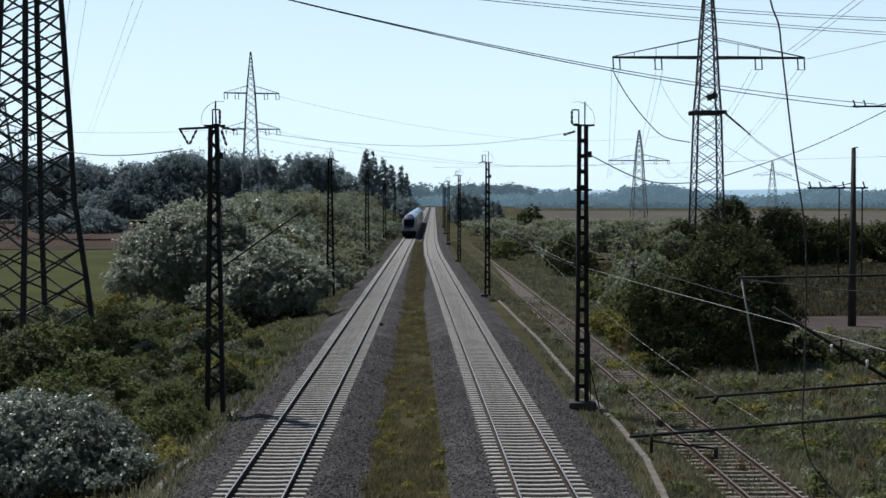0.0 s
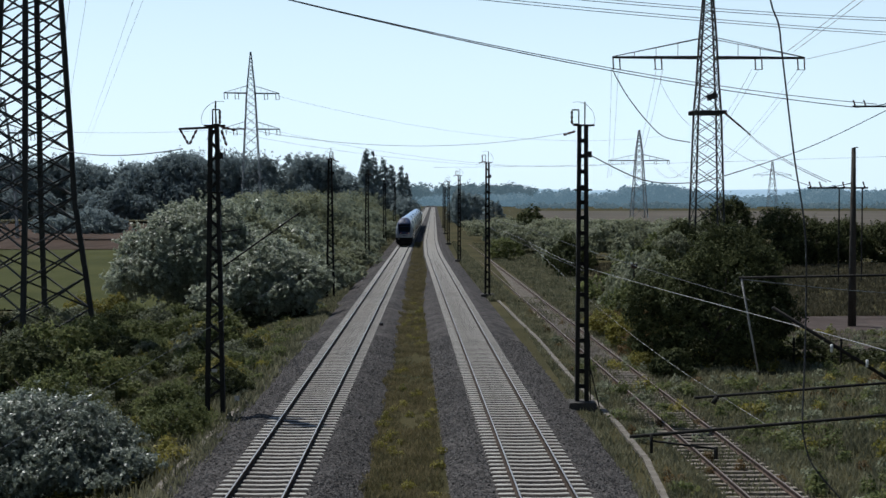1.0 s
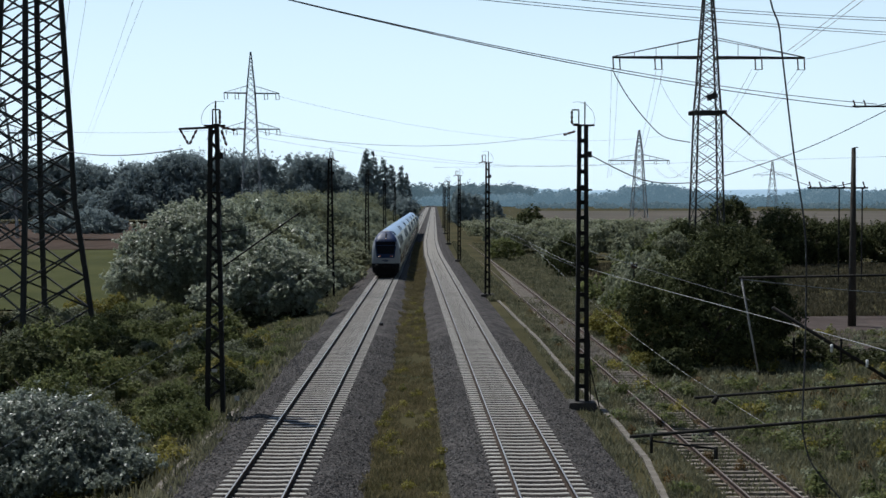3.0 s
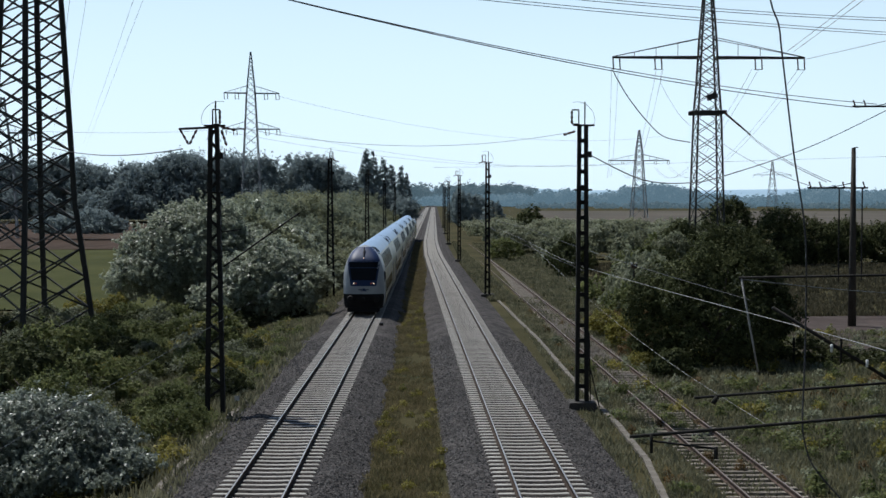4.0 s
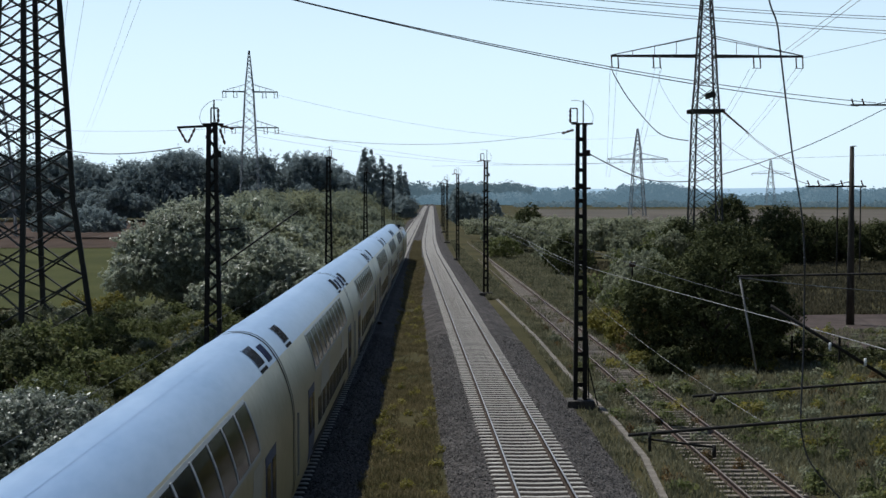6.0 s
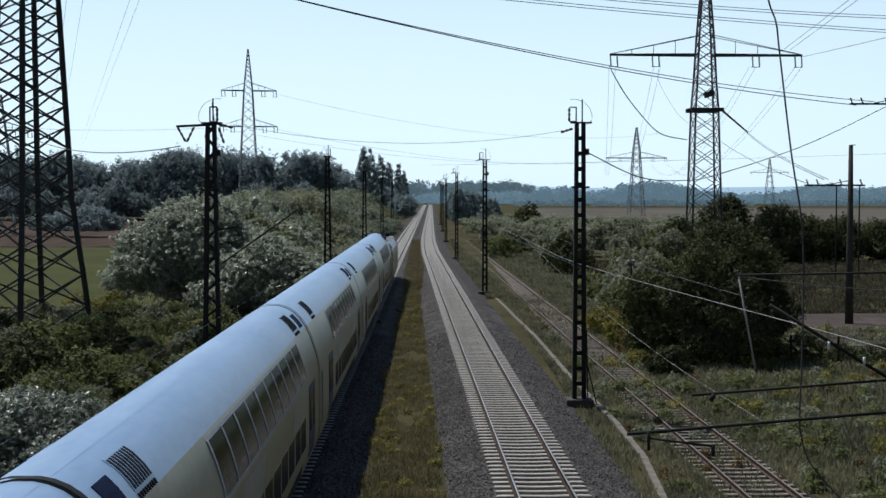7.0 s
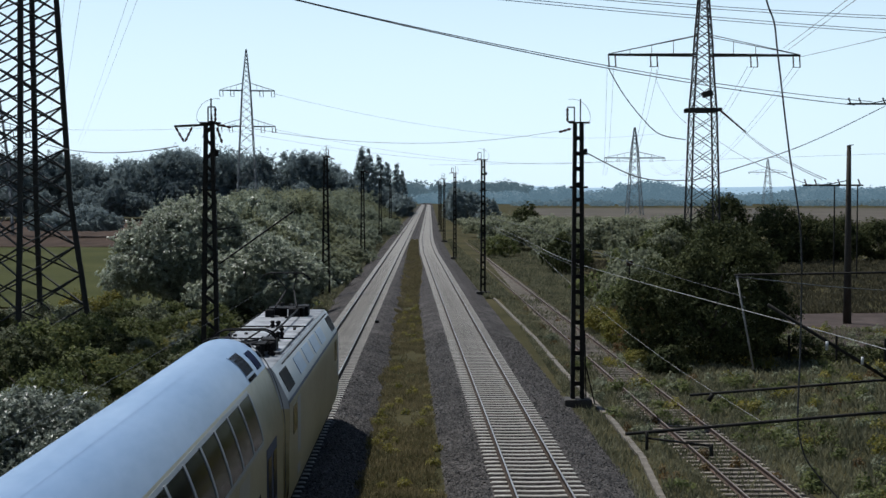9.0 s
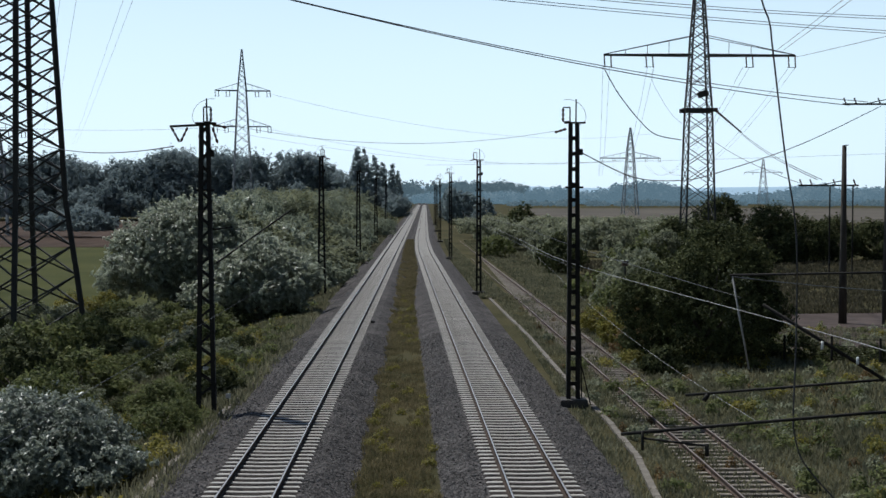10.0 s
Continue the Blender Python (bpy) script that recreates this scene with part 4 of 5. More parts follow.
# cut-down cantilevers near the bridge, each on its mast outside the view
def cantilever(tip, root, mast_x, mast_y, label, parts):
    t = thing("cantilever_mast", label, "mast", "cantilever masts")
    put("arm", tube_mesh("arm", [tip, root, (mast_x, mast_y, root[2] + 0.02)], 0.017 * (1 if tip[1] < 30 else 2.0), M_MAST, 8), t)
    g = ground_z(mast_x, mast_y)
    bar("post", (mast_x, mast_y, g - 0.2), (mast_x, mast_y, 8.2), 0.25, 0.25, M_MAST, t)
    for nm, a, b, r in parts:
        put(nm, tube_mesh(nm, [a, b], r, M_PAPER if nm == "insulator" else M_MAST, 6), t)
    return t


CL = "cut-down cantilever tube reaching over the weeds from its mast"
cantilever((1.91, 14.0, 5.66), (4.47, 14.3, 5.82), 8.6, 14.8, CL, [("dropper", (2.12, 14.0, 5.69), (2.12, 14.0, 5.50), 0.016), ("steady_arm", (2.12, 14.0, 5.62), (2.75, 14.0, 5.54), 0.012), ("clamp", (2.75, 14.0, 5.56), (2.75, 14.0, 5.44), 0.02)])
cantilever((3.08, 17.0, 5.62), (5.44, 17.4, 5.74), 9.0, 17.9, CL, [("stay_tube", (5.55, 17.4, 5.76), (4.09, 17.4, 6.66), 0.024), ("insulator", (4.80, 17.36, 6.22), (4.80, 17.36, 6.12), 0.017), ("insulator", (5.23, 17.36, 6.03), (5.23, 17.36, 5.94), 0.017), ("clamp", (3.35, 17.0, 5.63), (3.3, 17.0, 5.55), 0.03)])
M_CONTACT = surface("pale_wire_metal", (0.22, 0.215, 0.2), (0.34, 0.33, 0.31), 0.5, 0.0, bump=0)
ca = cantilever((8.68, 41.0, 5.69), (12.81, 41.0, 5.76), 15.6, 41.2, CL, [("steady_arm", (8.74, 41.0, 5.68), (9.24, 41.0, 3.0), 0.03)])
wire((8.7, 41, 5.65), (26, 75, 2.9), 0.1, 0.02, "thin slack wire over the weeds", "slack_wire")
for ob_ in ca.children:
    if ob_.name.startswith("steady_arm"):
        ob_.data.materials[0] = M_CONTACT


def slack(pts, r, label):
    """A limp wire that hangs through the given points."""
    p = [Vector(q) for q in pts]
    out = []
    for i in range(len(p) - 1):
        a, b, c, d = p[max(i - 1, 0)], p[i], p[i + 1], p[min(i + 2, len(p) - 1)]
        for k in range(8):
            u = k / 8
            out.append(0.5 * ((2 * b) + (c - a) * u + (2 * a - 5 * b + 4 * c - d) * u * u + (3 * b - a - 3 * c + d) * u ** 3))
    out.append(p[-1])
    return tagged(new("hanging_wire", tube_mesh("hanging_wire", out, r, M_WIRE, 6)), label, "cable", "overhead wires")


slack([(3.2, 15.5, 12.5), (3.66, 16, 10.4), (3.80, 16, 9.9), (3.84, 16, 9.6), (3.98, 16, 8.49), (4.12, 16, 7.55), (4.13, 16, 6.4), (4.106, 16, 5.55), (4.125, 16, 5.30), (4.20, 16, 5.05), (4.36, 16, 4.83), (4.55, 16, 4.62), (5.2, 15.8, 3.9), (6.6, 15, 2.4), (7.2, 15, -0.7)], 0.010, "loose broken wire hanging in a long curve")

slack([(6.28, 58, 9.65), (9.0, 62.5, 8.73), (11.6, 66.6, 8.62), (14.2, 70.9, 9.0), (21.7, 83, 10.9), (30.6, 97, 13.9)], 0.024, "heavy cable sagging from the mast to the wooden pole")
slack([(24.34, 197, 25.1), (24.83, 196, 23.8), (26.24, 195, 21.2), (28.62, 194, 18.0), (30.9, 194, 16.0), (34.5, 195, 15.3)], 0.07, "heavy cable drooping from the crossarm to the platform")

slack([(30.9, 197, 25.0), (31.0, 197, 23.1), (33.1, 196, 19.2), (34.6, 195, 17.5)], 0.02, "thin cable drooping from the crossarm to the platform")

# contact wires
for ob_ in (slack([(9.4, 10, 5.05), (8.8, 25, 5.04), (8.4, 31.8, 5.04), (6.96, 49.6, 5.05), (6.15, 67, 5.02), (6.1, 92, 5.05), (5.6, 123, 5.2)], 0.0095, "pale contact wire staggered over the siding"),
            slack([(7.0, 30, 3.2), (6.6, 42, 3.35), (6.5, 60, 3.7), (6.45, 96.7, 4.8)], 0.0045, "thin pale wire slung low beside the mast")):
    ob_.data.materials[0] = M_CONTACT
wire((9.0, 41, 5.05), (8.3, 123, 5.2), 0.15, 0.011, "grey contact wire over the siding", "contact_wire", 12)
wire((8.3, 123, 5.2), (6.4, 230, 5.4), 0.15, 0.016, "grey contact wire over the siding", "contact_wire", 12)
wire((6.3, 58.4, 4.9), (3.32 + 1.5, 190, 5.6), 0.3, 0.012, "grey contact wire over the siding", "contact_wire", 12)
for y0, y1 in ((-8, 56.3), (56.3, 122), (122, 186), (186, 252)):
    wire((LEFT_X, y0, 5.3), (LEFT_X, y1, 5.3), 0.1, 0.004, "thin contact wire over the main track", "contact_wire", 8)

# small fittings beside the rails
tbx = thing("track_box", "small dark box beside the rail", "track box", "", pose(-3.35, 91.7, -0.2))
part("case", box_bm(-0.13, 0.13, -0.13, 0.13, 0, 0.15, 0.02), M_MAST, tbx)
part("lid", box_bm(-0.14, 0.14, -0.14, 0.14, 0.152, 0.175, 0.005), M_BLACKLID, tbx)
sg = thing("signal_post", "reddish signal lantern on a post in the shrubs", "signal", "", pose(14.0, 101, ground_z(14.0, 101)))
bar("shaft", (0, 0, -0.2), (0, 0, 3.9), 0.1, 0.1, M_MAST, sg)
part("lantern", box_bm(-0.22, 0.22, -0.15, 0.15, 3.85, 4.2, 0.04), M_RUST, sg, "rusty red lantern box")
for q in (-0.17, 0.17):
    part("cap", box_bm(q - 0.06, q + 0.06, -0.1, 0.1, 4.2, 4.27, 0.02), M_PAPER, sg, "white cap")
pb = thing("warning_board", "small white board in the grass below the mast", "sign", "", pose(-8.0, 58.5, ground_z(-8.0, 58.5)))
bar("stake", (0, 0, -0.1), (0, 0, 0.55), 0.04, 0.04, M_MAST, pb)
part("board", box_bm(-0.1, 0.1, -0.03, -0.01, 0.35, 0.55, 0.005), M_PAPER, pb, "white board")

# concrete cable trough beside the second track
tr = thing("cable_trough", "pale concrete cable trough sunk beside the track", "cable trough")
TY = [24, 40.7, 47, 54, 67.6, 84.7, 126.5]
TXX = [6.0, 6.55, 6.95, 6.95, 6.5, 6.25, 5.04]
lid = mesh("lid", *(lambda b: ([v.co[:] for v in b.verts], [[v.index for v in f.verts] for f in b.faces]))(box_bm(-0.11, 0.11, -0.485, 0.485, 0, 0.1)), M_CONCRETE)
y = 24.0
while y < 126:
    x = float(np.interp(y, TY, TXX))
    sl = float(np.interp(y + 0.5, TY, TXX)) - float(np.interp(y - 0.5, TY, TXX))
    put("lid", lid, tr, pose(x, y, -0.585 - max(0, x - 6.2) * 0.12 + random.uniform(-0.01, 0.01), 0, 0, -math.degrees(math.atan(sl)) + random.uniform(-1, 1)))
    y += 1.0
tb = thing("cable_trough", "broken concrete kerb on the bank beside the ballast", "cable trough")
for k in range(26):
    yy = 40 + k * 1.0
    put("lid", lid, tb, pose(-8.15 + 0.01 * k + random.uniform(-0.03, 0.03), yy, -0.66, 0, random.uniform(-4, 4), random.uniform(-2, 2)))


# ------------------------------------------------------------------ grass and weeds
def grass(name, label, seed, n, area, tall, wide, material, zf, keep=None):
    rng = np.random.default_rng(seed)
    x = rng.uniform(area[0], area[1], n)
    y = area[2] + (area[3] - area[2]) * rng.uniform(0, 1, n) ** 1.4
    pts = []
    for a, b in zip(x, y):
        if (keep is None or keep(a, b)) and noise.noise((a * 0.5, b * 0.22, seed)) + noise.noise((a * 1.7, b * 0.9, seed)) * 0.6 > rng.uniform(-0.55, 0.25):
            pts.append((a, b, zf(a, b)))
    p = np.array(pts)
    m = len(p)
    ang, lean, h = rng.uniform(0, 6.28, m), rng.normal(0, 0.35, (m, 2)), tall * rng.uniform(0.35, 1.2, m)
    big = 0.7 + 0.6 * (p[:, 1] - area[2]) / (area[3] - area[2])
    w = wide * rng.uniform(0.6, 1.4, m) * big
    u = np.stack([np.cos(ang) * w / 2, np.sin(ang) * w / 2, np.zeros(m)], 1)
    top = p + np.stack([lean[:, 0] * h, lean[:, 1] * h, h], 1)
    mid = p * 0.45 + top * 0.55 + np.stack([np.zeros(m), np.zeros(m), 0.08 * h], 1)
    vs = np.stack([p - u, p + u, mid + u * 0.8, top, mid - u * 0.8], 1).reshape(-1, 3)
    me = bpy.data.meshes.new(name)
    me.vertices.add(5 * m)
    me.vertices.foreach_set("co", vs.ravel())
    me.loops.add(5 * m)
    me.loops.foreach_set("vertex_index", np.arange(5 * m))
    me.polygons.add(m)
    me.polygons.foreach_set("loop_start", np.arange(0, 5 * m, 5))
    me.update(calc_edges=True)
    me.materials.append(material)
    me.validate()
    return tagged(new(name, me), label, "grass", kind="stuff")


BED2 = [(-2.6, -0.64)] + BED[1:-1] + [(3.3, -0.68)]


def strip_z(x, y):
    """Height of the ground or of the ballast shoulders between the tracks."""
    return max(-0.6, float(np.interp(x - LEFT_X, [a for a, b in BEDL], [b for a, b in BEDL])), float(np.interp(x - right_x(y), [a for a, b in BED2], [b for a, b in BED2]))) - 0.01


def in_strip(x, y):
    ragged = 0.28 * noise.noise((0, y * 0.6, 1 + x * 0.2))
    return -2.15 - max(0, y - 70) * 0.007 + ragged < x < min(max(0.28 - (y - 45) * 0.0165, -0.85), right_x(y) - 1.5) + 0.25 * noise.noise((3, y * 0.6, 1))


grass("grass_strip", "dry yellow-green grass between the tracks", 21, 230000, (-3.3, 0.6, 26, 260), 0.17, 0.036, M_GRASS, strip_z, in_strip)
grass("weeds_beside_siding", "tangled weeds around the siding", 22, 120000, (5.8, 16, 26, 125), 0.22, 0.045, M_WEED, lambda x, y: ground_z(x, y), lambda x, y: abs(x - float(np.interp(y, TY, TXX))) > 0.12 and (abs(x - siding_x(y)) > 1.2 or random.random() < (0.95 if 46 < y < 78 else 0.3)))
grass("weeds_in_yard", "tall weeds in front of the thicket", 23, 85000, (13, 34, 30, 95), 0.32, 0.06, M_WEED, lambda x, y: ground_z(x, y))
grass("bank_grass", "rough grass on the bank", 24, 85000, (-24, -7.35, 30, 112), 0.4, 0.06, M_WEED, lambda x, y: ground_z(x, y))


grass("far_weeds", "rough grass along the siding", 25, 90000, (3.4, 17, 118, 270), 0.35, 0.11, M_WEED, lambda x, y: ground_z(x, y), lambda x, y: abs(x - siding_x(y)) > 1.5 and x > right_x(y) + 3.0)
grass("verge_grass", "brownish rough grass between the scrub and the ballast", 27, 60000, (-11.5, -7.7, 96, 330), 0.4, 0.11, M_WEED, lambda x, y: ground_z(x, y))
grass("yard_grass", "rough grass behind the yard", 26, 70000, (18, 75, 108, 190), 0.45, 0.16, M_DRYWEED, lambda x, y: ground_z(x, y))


def weed_clumps(name, label, seed, n, area, tall, size, material, avoid=None):
    """Low leafy weeds, each a small heap of leaves."""
    rng = np.random.default_rng(seed)
    pts, outs = [], []
    while n > 0:
        x, y = rng.uniform(area[0], area[1]), rng.uniform(area[2], area[3])
        n -= 1
        if (avoid and avoid(x, y)) or noise.noise((x * 0.3, y * 0.15, seed)) < rng.uniform(-0.5, 0.2):
            continue
        h, w = tall * rng.uniform(0.5, 1.3), tall * rng.uniform(0.5, 1.1)
        m = int(14 * h * w / (size * size) * 0.35)
        d = rng.normal(0, 1, (m, 3))
        d /= np.linalg.norm(d, axis=1)[:, None]
        d[:, 2] = np.abs(d[:, 2])
        pts.append(np.array((x, y, ground_z(x, y))) + d * np.array((w, w, h)) * rng.uniform(0.5, 1.1, (m, 1)))
        outs.append(d)
    return tagged(new(name, leaf_mesh(name, np.concatenate(pts), np.concatenate(outs), size, material, rng, 1.8)), label, "weeds", kind="stuff")


on_siding = lambda x, y: (abs(x - siding_x(y)) < 1.5 and not 50 < y < 78) or x < right_x(y) + 3.4
weed_clumps("green_weeds", "leafy green weeds in the yard", 41, 420, (7, 34, 36, 96), 0.5, 0.085, M_SHRUB, on_siding)
weed_clumps("grey_weeds", "grey-green weeds in the yard", 42, 420, (7, 34, 36, 96), 0.45, 0.085, M_GREYLEAF, on_siding)
weed_clumps("yellow_weeds", "yellowing weeds in the yard", 43, 200, (9, 32, 36, 96), 0.5, 0.085, M_YELLOWLEAF, on_siding)
weed_clumps("brown_weeds", "withered brown weeds around the siding", 44, 170, (6.5, 24, 36, 110), 0.3, 0.055, M_REDLEAF, lambda x, y: x < right_x(y) + 3.4)
weed_clumps("bank_weeds", "green weeds on the bank", 45, 500, (-22, -8.2, 38, 112), 0.55, 0.09, M_SHRUB)
weed_clumps("bank_yellow_weeds", "yellow-green weeds on the bank", 46, 330, (-22, -8.2, 38, 112), 0.5, 0.09, M_YELLOWLEAF)
weed_clumps("strip_weeds", "sparse green weeds between the tracks", 47, 130, (-2.0, 0.6, 32, 120), 0.26, 0.05, M_YELLOWLEAF, lambda x, y: x > right_x(y) - 2.6)


def loose_stones(name, label, seed, n, cx, spans, y0, y1, prof):
    """Crushed stones lying on a ballast bed."""
    rng = np.random.default_rng(seed)
    base = np.array([(1, 0, 0), (-1, 0, 0), (0, 1, 0), (0, -1, 0), (0, 0, 0.8), (0, 0, -0.8)])
    tri = np.array([(0, 2, 4), (2, 1, 4), (1, 3, 4), (3, 0, 4), (2, 0, 5), (1, 2, 5), (3, 1, 5), (0, 3, 5)])
    px, pz = [a for a, b in prof], [b for a, b in prof]
    vs, fs = [], []
    for i in range(n):
        y = y0 + (y1 - y0) * rng.random() ** 1.5
        a, b = spans[int(rng.integers(len(spans)))]
        dx = rng.uniform(a, b)
        r = rng.uniform(0.022, 0.055)
        q = base * r * rng.uniform(0.6, 1.2, (6, 3))
        t = rng.uniform(0, 6.28)
        q = np.stack([q[:, 0] * math.cos(t) - q[:, 1] * math.sin(t), q[:, 0] * math.sin(t) + q[:, 1] * math.cos(t), q[:, 2] + q[:, 0] * rng.normal(0, 0.4)], 1)
        vs.append(q + np.array((cx(y) + dx, y, float(np.interp(dx, px, pz)) + r * 0.2)))
        fs.append(tri + 6 * i)
    me = mesh(name, np.concatenate(vs), np.concatenate(fs), M_STONE)
    return tagged(new(name, me), label, "ballast", kind="stuff")


loose_stones("ballast_stones", "loose crushed stones beside the first track", 51, 13000, lambda y: LEFT_X, [(-3.5, -1.32), (1.32, 2.8)], 33, 85, BEDL)
loose_stones("ballast_stones", "loose crushed stones beside the second track", 52, 13000, right_x, [(-2.6, -1.32), (1.32, 3.2)], 33, 85, [(-2.6, -0.64)] + BED[1:-1] + [(3.3, -0.68)])


# ------------------------------------------------------------------ the train
M_YELLOW = surface("yellow_livery", (0.21, 0.17, 0.062), (0.36, 0.315, 0.19), 0.35, 0, scale=0.22, fine=3, stretch=(1, 1, 1.6), bump=0, spec=0.5)
M_WHITE = surface("white_coach_paint", (0.27, 0.29, 0.31), (0.37, 0.385, 0.40), 0.36, 0, scale=0.8, fine=6, bump=0, spec=0.5)
# the blue of the reflected sky is put into this roof colour
M_ROOF = surface("sky_tinted_roof_paint", (0.15, 0.25, 0.41), (0.27, 0.38, 0.545), 0.36, 0, scale=0.5, fine=5, stretch=(1, 0.3, 1), bump=0.03, spec=0.5)
M_BLUE = surface("dark_blue_paint", (0.005, 0.018, 0.062), (0.009, 0.027, 0.095), 0.5, 0, scale=1, fine=8, bump=0, spec=0.3)
M_HATCH = surface("matt_dark_hatch", (0.008, 0.014, 0.04), (0.014, 0.022, 0.06), 0.9, 0, scale=1, fine=8, bump=0, spec=0.05)
M_BLACK = surface("black_underframe", (0.006, 0.006, 0.007), (0.018, 0.017, 0.017), 0.75, 0, scale=2, fine=20, bump=0.2, spec=0.15)
M_GLASS = surface("dark_tinted_glass", (0.006, 0.007, 0.01), (0.014, 0.016, 0.02), 0.1, 0, scale=1, fine=5, bump=0, spec=0.35)
M_SWOOSH = surface("pale_livery_stripe", (0.26, 0.25, 0.2), (0.36, 0.35, 0.3), 0.35, 0, bump=0)
M_SCREEN = surface("dark_windscreen_glass", (0.004, 0.005, 0.009), (0.008, 0.01, 0.016), 0.15, 0, scale=1, fine=5, bump=0, spec=0.12)
M_FRAME = surface("pale_window_frame", (0.26, 0.28, 0.29), (0.36, 0.37, 0.38), 0.4, 0.0, bump=0)
M_LAMP = glow("head_lamp_glow", (1.0, 0.72, 0.5), 0.75)
M_TAIL = glow("small_red_lamp", (0.5, 0.12, 0.06), 0.12)
M_GREYROOF = surface("dusty_loco_roof", (0.10, 0.10, 0.105), (0.42, 0.44, 0.46), 0.6, 0, scale=1.6, fine=7, bump=0.1)

CZ = [0.42, 0.7, 1.0, 1.4, 1.9, 2.3, 2.6, 2.8, 3.05, 3.3, 3.55, 3.8, 3.98, 4.15, 4.3, 4.42, 4.52, 4.59, 4.63]
CW = [1.30, 1.36, 1.39, 1.39, 1.39, 1.39, 1.385, 1.37, 1.33, 1.26, 1.18, 1.08, 0.99, 0.88, 0.76, 0.63, 0.48, 0.31, 0.12]


def half(z, zs=CZ, ws=CW):
    return float(np.interp(z, zs, ws))


def shell(name, z0, z1, zs, ws, front, rear, material, parent, label="", cap=False, m=8):
    """Both flanks of a vehicle body between two heights, and over the top when cap is set; front and rear: y at each height."""
    rows = [z0] + [z for z in zs if z0 + 0.01 < z < z1 - 0.01] + [z1]
    vs, fs = [], []
    ring = [(-half(z, zs, ws), z) for z in rows] + [(half(z, zs, ws), z) for z in rows[::-1]]
    for i in range(m + 1):
        for x, z in ring:
            vs.append((x, front(z) + (rear(z) - front(z)) * i / m, z))
    w, n = len(ring), len(rows)
    for i in range(m):
        for k in range(w - 1):
            if k == n - 1 and not cap:
                continue
            fs.append((i * w + k, i * w + k + 1, (i + 1) * w + k + 1, (i + 1) * w + k))
    if cap:
        return put(name, mesh(name, vs, fs, material, True), parent, None, label)
    for s in (0, 1):
        pick = [f for f in fs if (f[0] % w < n) == (s == 0)]
        ob = put(name, mesh(name, vs, pick, material, True), parent, None, label)
    return ob


def end_wall(parent, y, zs, ws, material):
    vs = [(-half(z, zs, ws), y, z) for z in zs] + [(half(z, zs, ws), y, z) for z in zs[::-1]]
    return put("end_wall", mesh("end_wall", vs, [tuple(range(len(vs)))], material), parent)


def flank_panel(name, parent, side, y0, y1, z0, z1, material, zs=CZ, ws=CW, out=0.012, label="", rows=5, lean=0.0):
    """A pane or door laid on the curved flank, with its own thickness."""
    vs, fs = [], []
    for o in (out, -0.02):
        for j in range(rows + 1):
            z = z0 + (z1 - z0) * j / rows
            x = side * (half(z, zs, ws) + o)
            vs += [(x, y0 + lean * j / rows, z + o * 0.3), (x, y1 + lean * j / rows, z + o * 0.3)]
    n = 2 * (rows + 1)
    for j in range(rows):
        fs.append((2 * j, 2 * j + 1, 2 * j + 3, 2 * j + 2))
    for j in range(rows):
        fs += [(2 * j, 2 * j + 2, n + 2 * j + 2, n + 2 * j), (2 * j + 1, n + 2 * j + 1, n + 2 * j + 3, 2 * j + 3)]
    fs += [(0, n, n + 1, 1), (n - 2, n - 1, 2 * n - 1, 2 * n - 2)]
    me = mesh(name, vs, fs, material)
    return put(name, me, parent, None, label)


def bogie(parent, y):
    b = part("bogie", box_bm(-1.15, 1.15, y - 1.6, y + 1.6, 0.38, 0.72, 0.05), M_BLACK, parent, "black bogie frame")
    for dy in (-1.25, 1.25):
        for s in (-1, 1):
            bm = bmesh.new()
            bmesh.ops.create_cone(bm, cap_ends=True, segments=24, radius1=0.46, radius2=0.46, depth=0.13, matrix=Matrix.Translation((s * 0.75, y + dy, 0.46)) @ Matrix.Rotation(math.pi / 2, 4, "Y"))
            part("wheel", bm, M_RAIL, b)


def roof_gear(parent, y, way, hatched=True, shift=0.0):
    """The louvred vent, its narrow second row and the dark hatch on each shoulder of the roof near a coach end."""
    for s in (-1, 1):
        a, b = sorted((y + way * (1.75 + shift), y + way * (3.0 + shift)))
        vent = flank_panel("vent", parent, s, a, b, 4.10, 4.52, M_ROOF, out=0.012, label="louvred roof vent")
        for k in range(8):
            q = a + 0.06 + 0.146 * k
            flank_panel("slat", vent, s, q, q + 0.075, 4.12, 4.50, M_BLACK, out=0.022)
        for k in range(8):
            q = a + 0.06 + 0.146 * k
            flank_panel("slat", vent, s, q, q + 0.06, 3.99, 4.06, M_BLACK, out=0.022, rows=2)
        if hatched:
            a, b = sorted((y + way * (0.5 + shift), y + way * (1.25 + shift)))
            flank_panel("hatch", parent, s, a, b, 4.06, 4.42, M_HATCH, out=0.016, label="dark roof hatch")


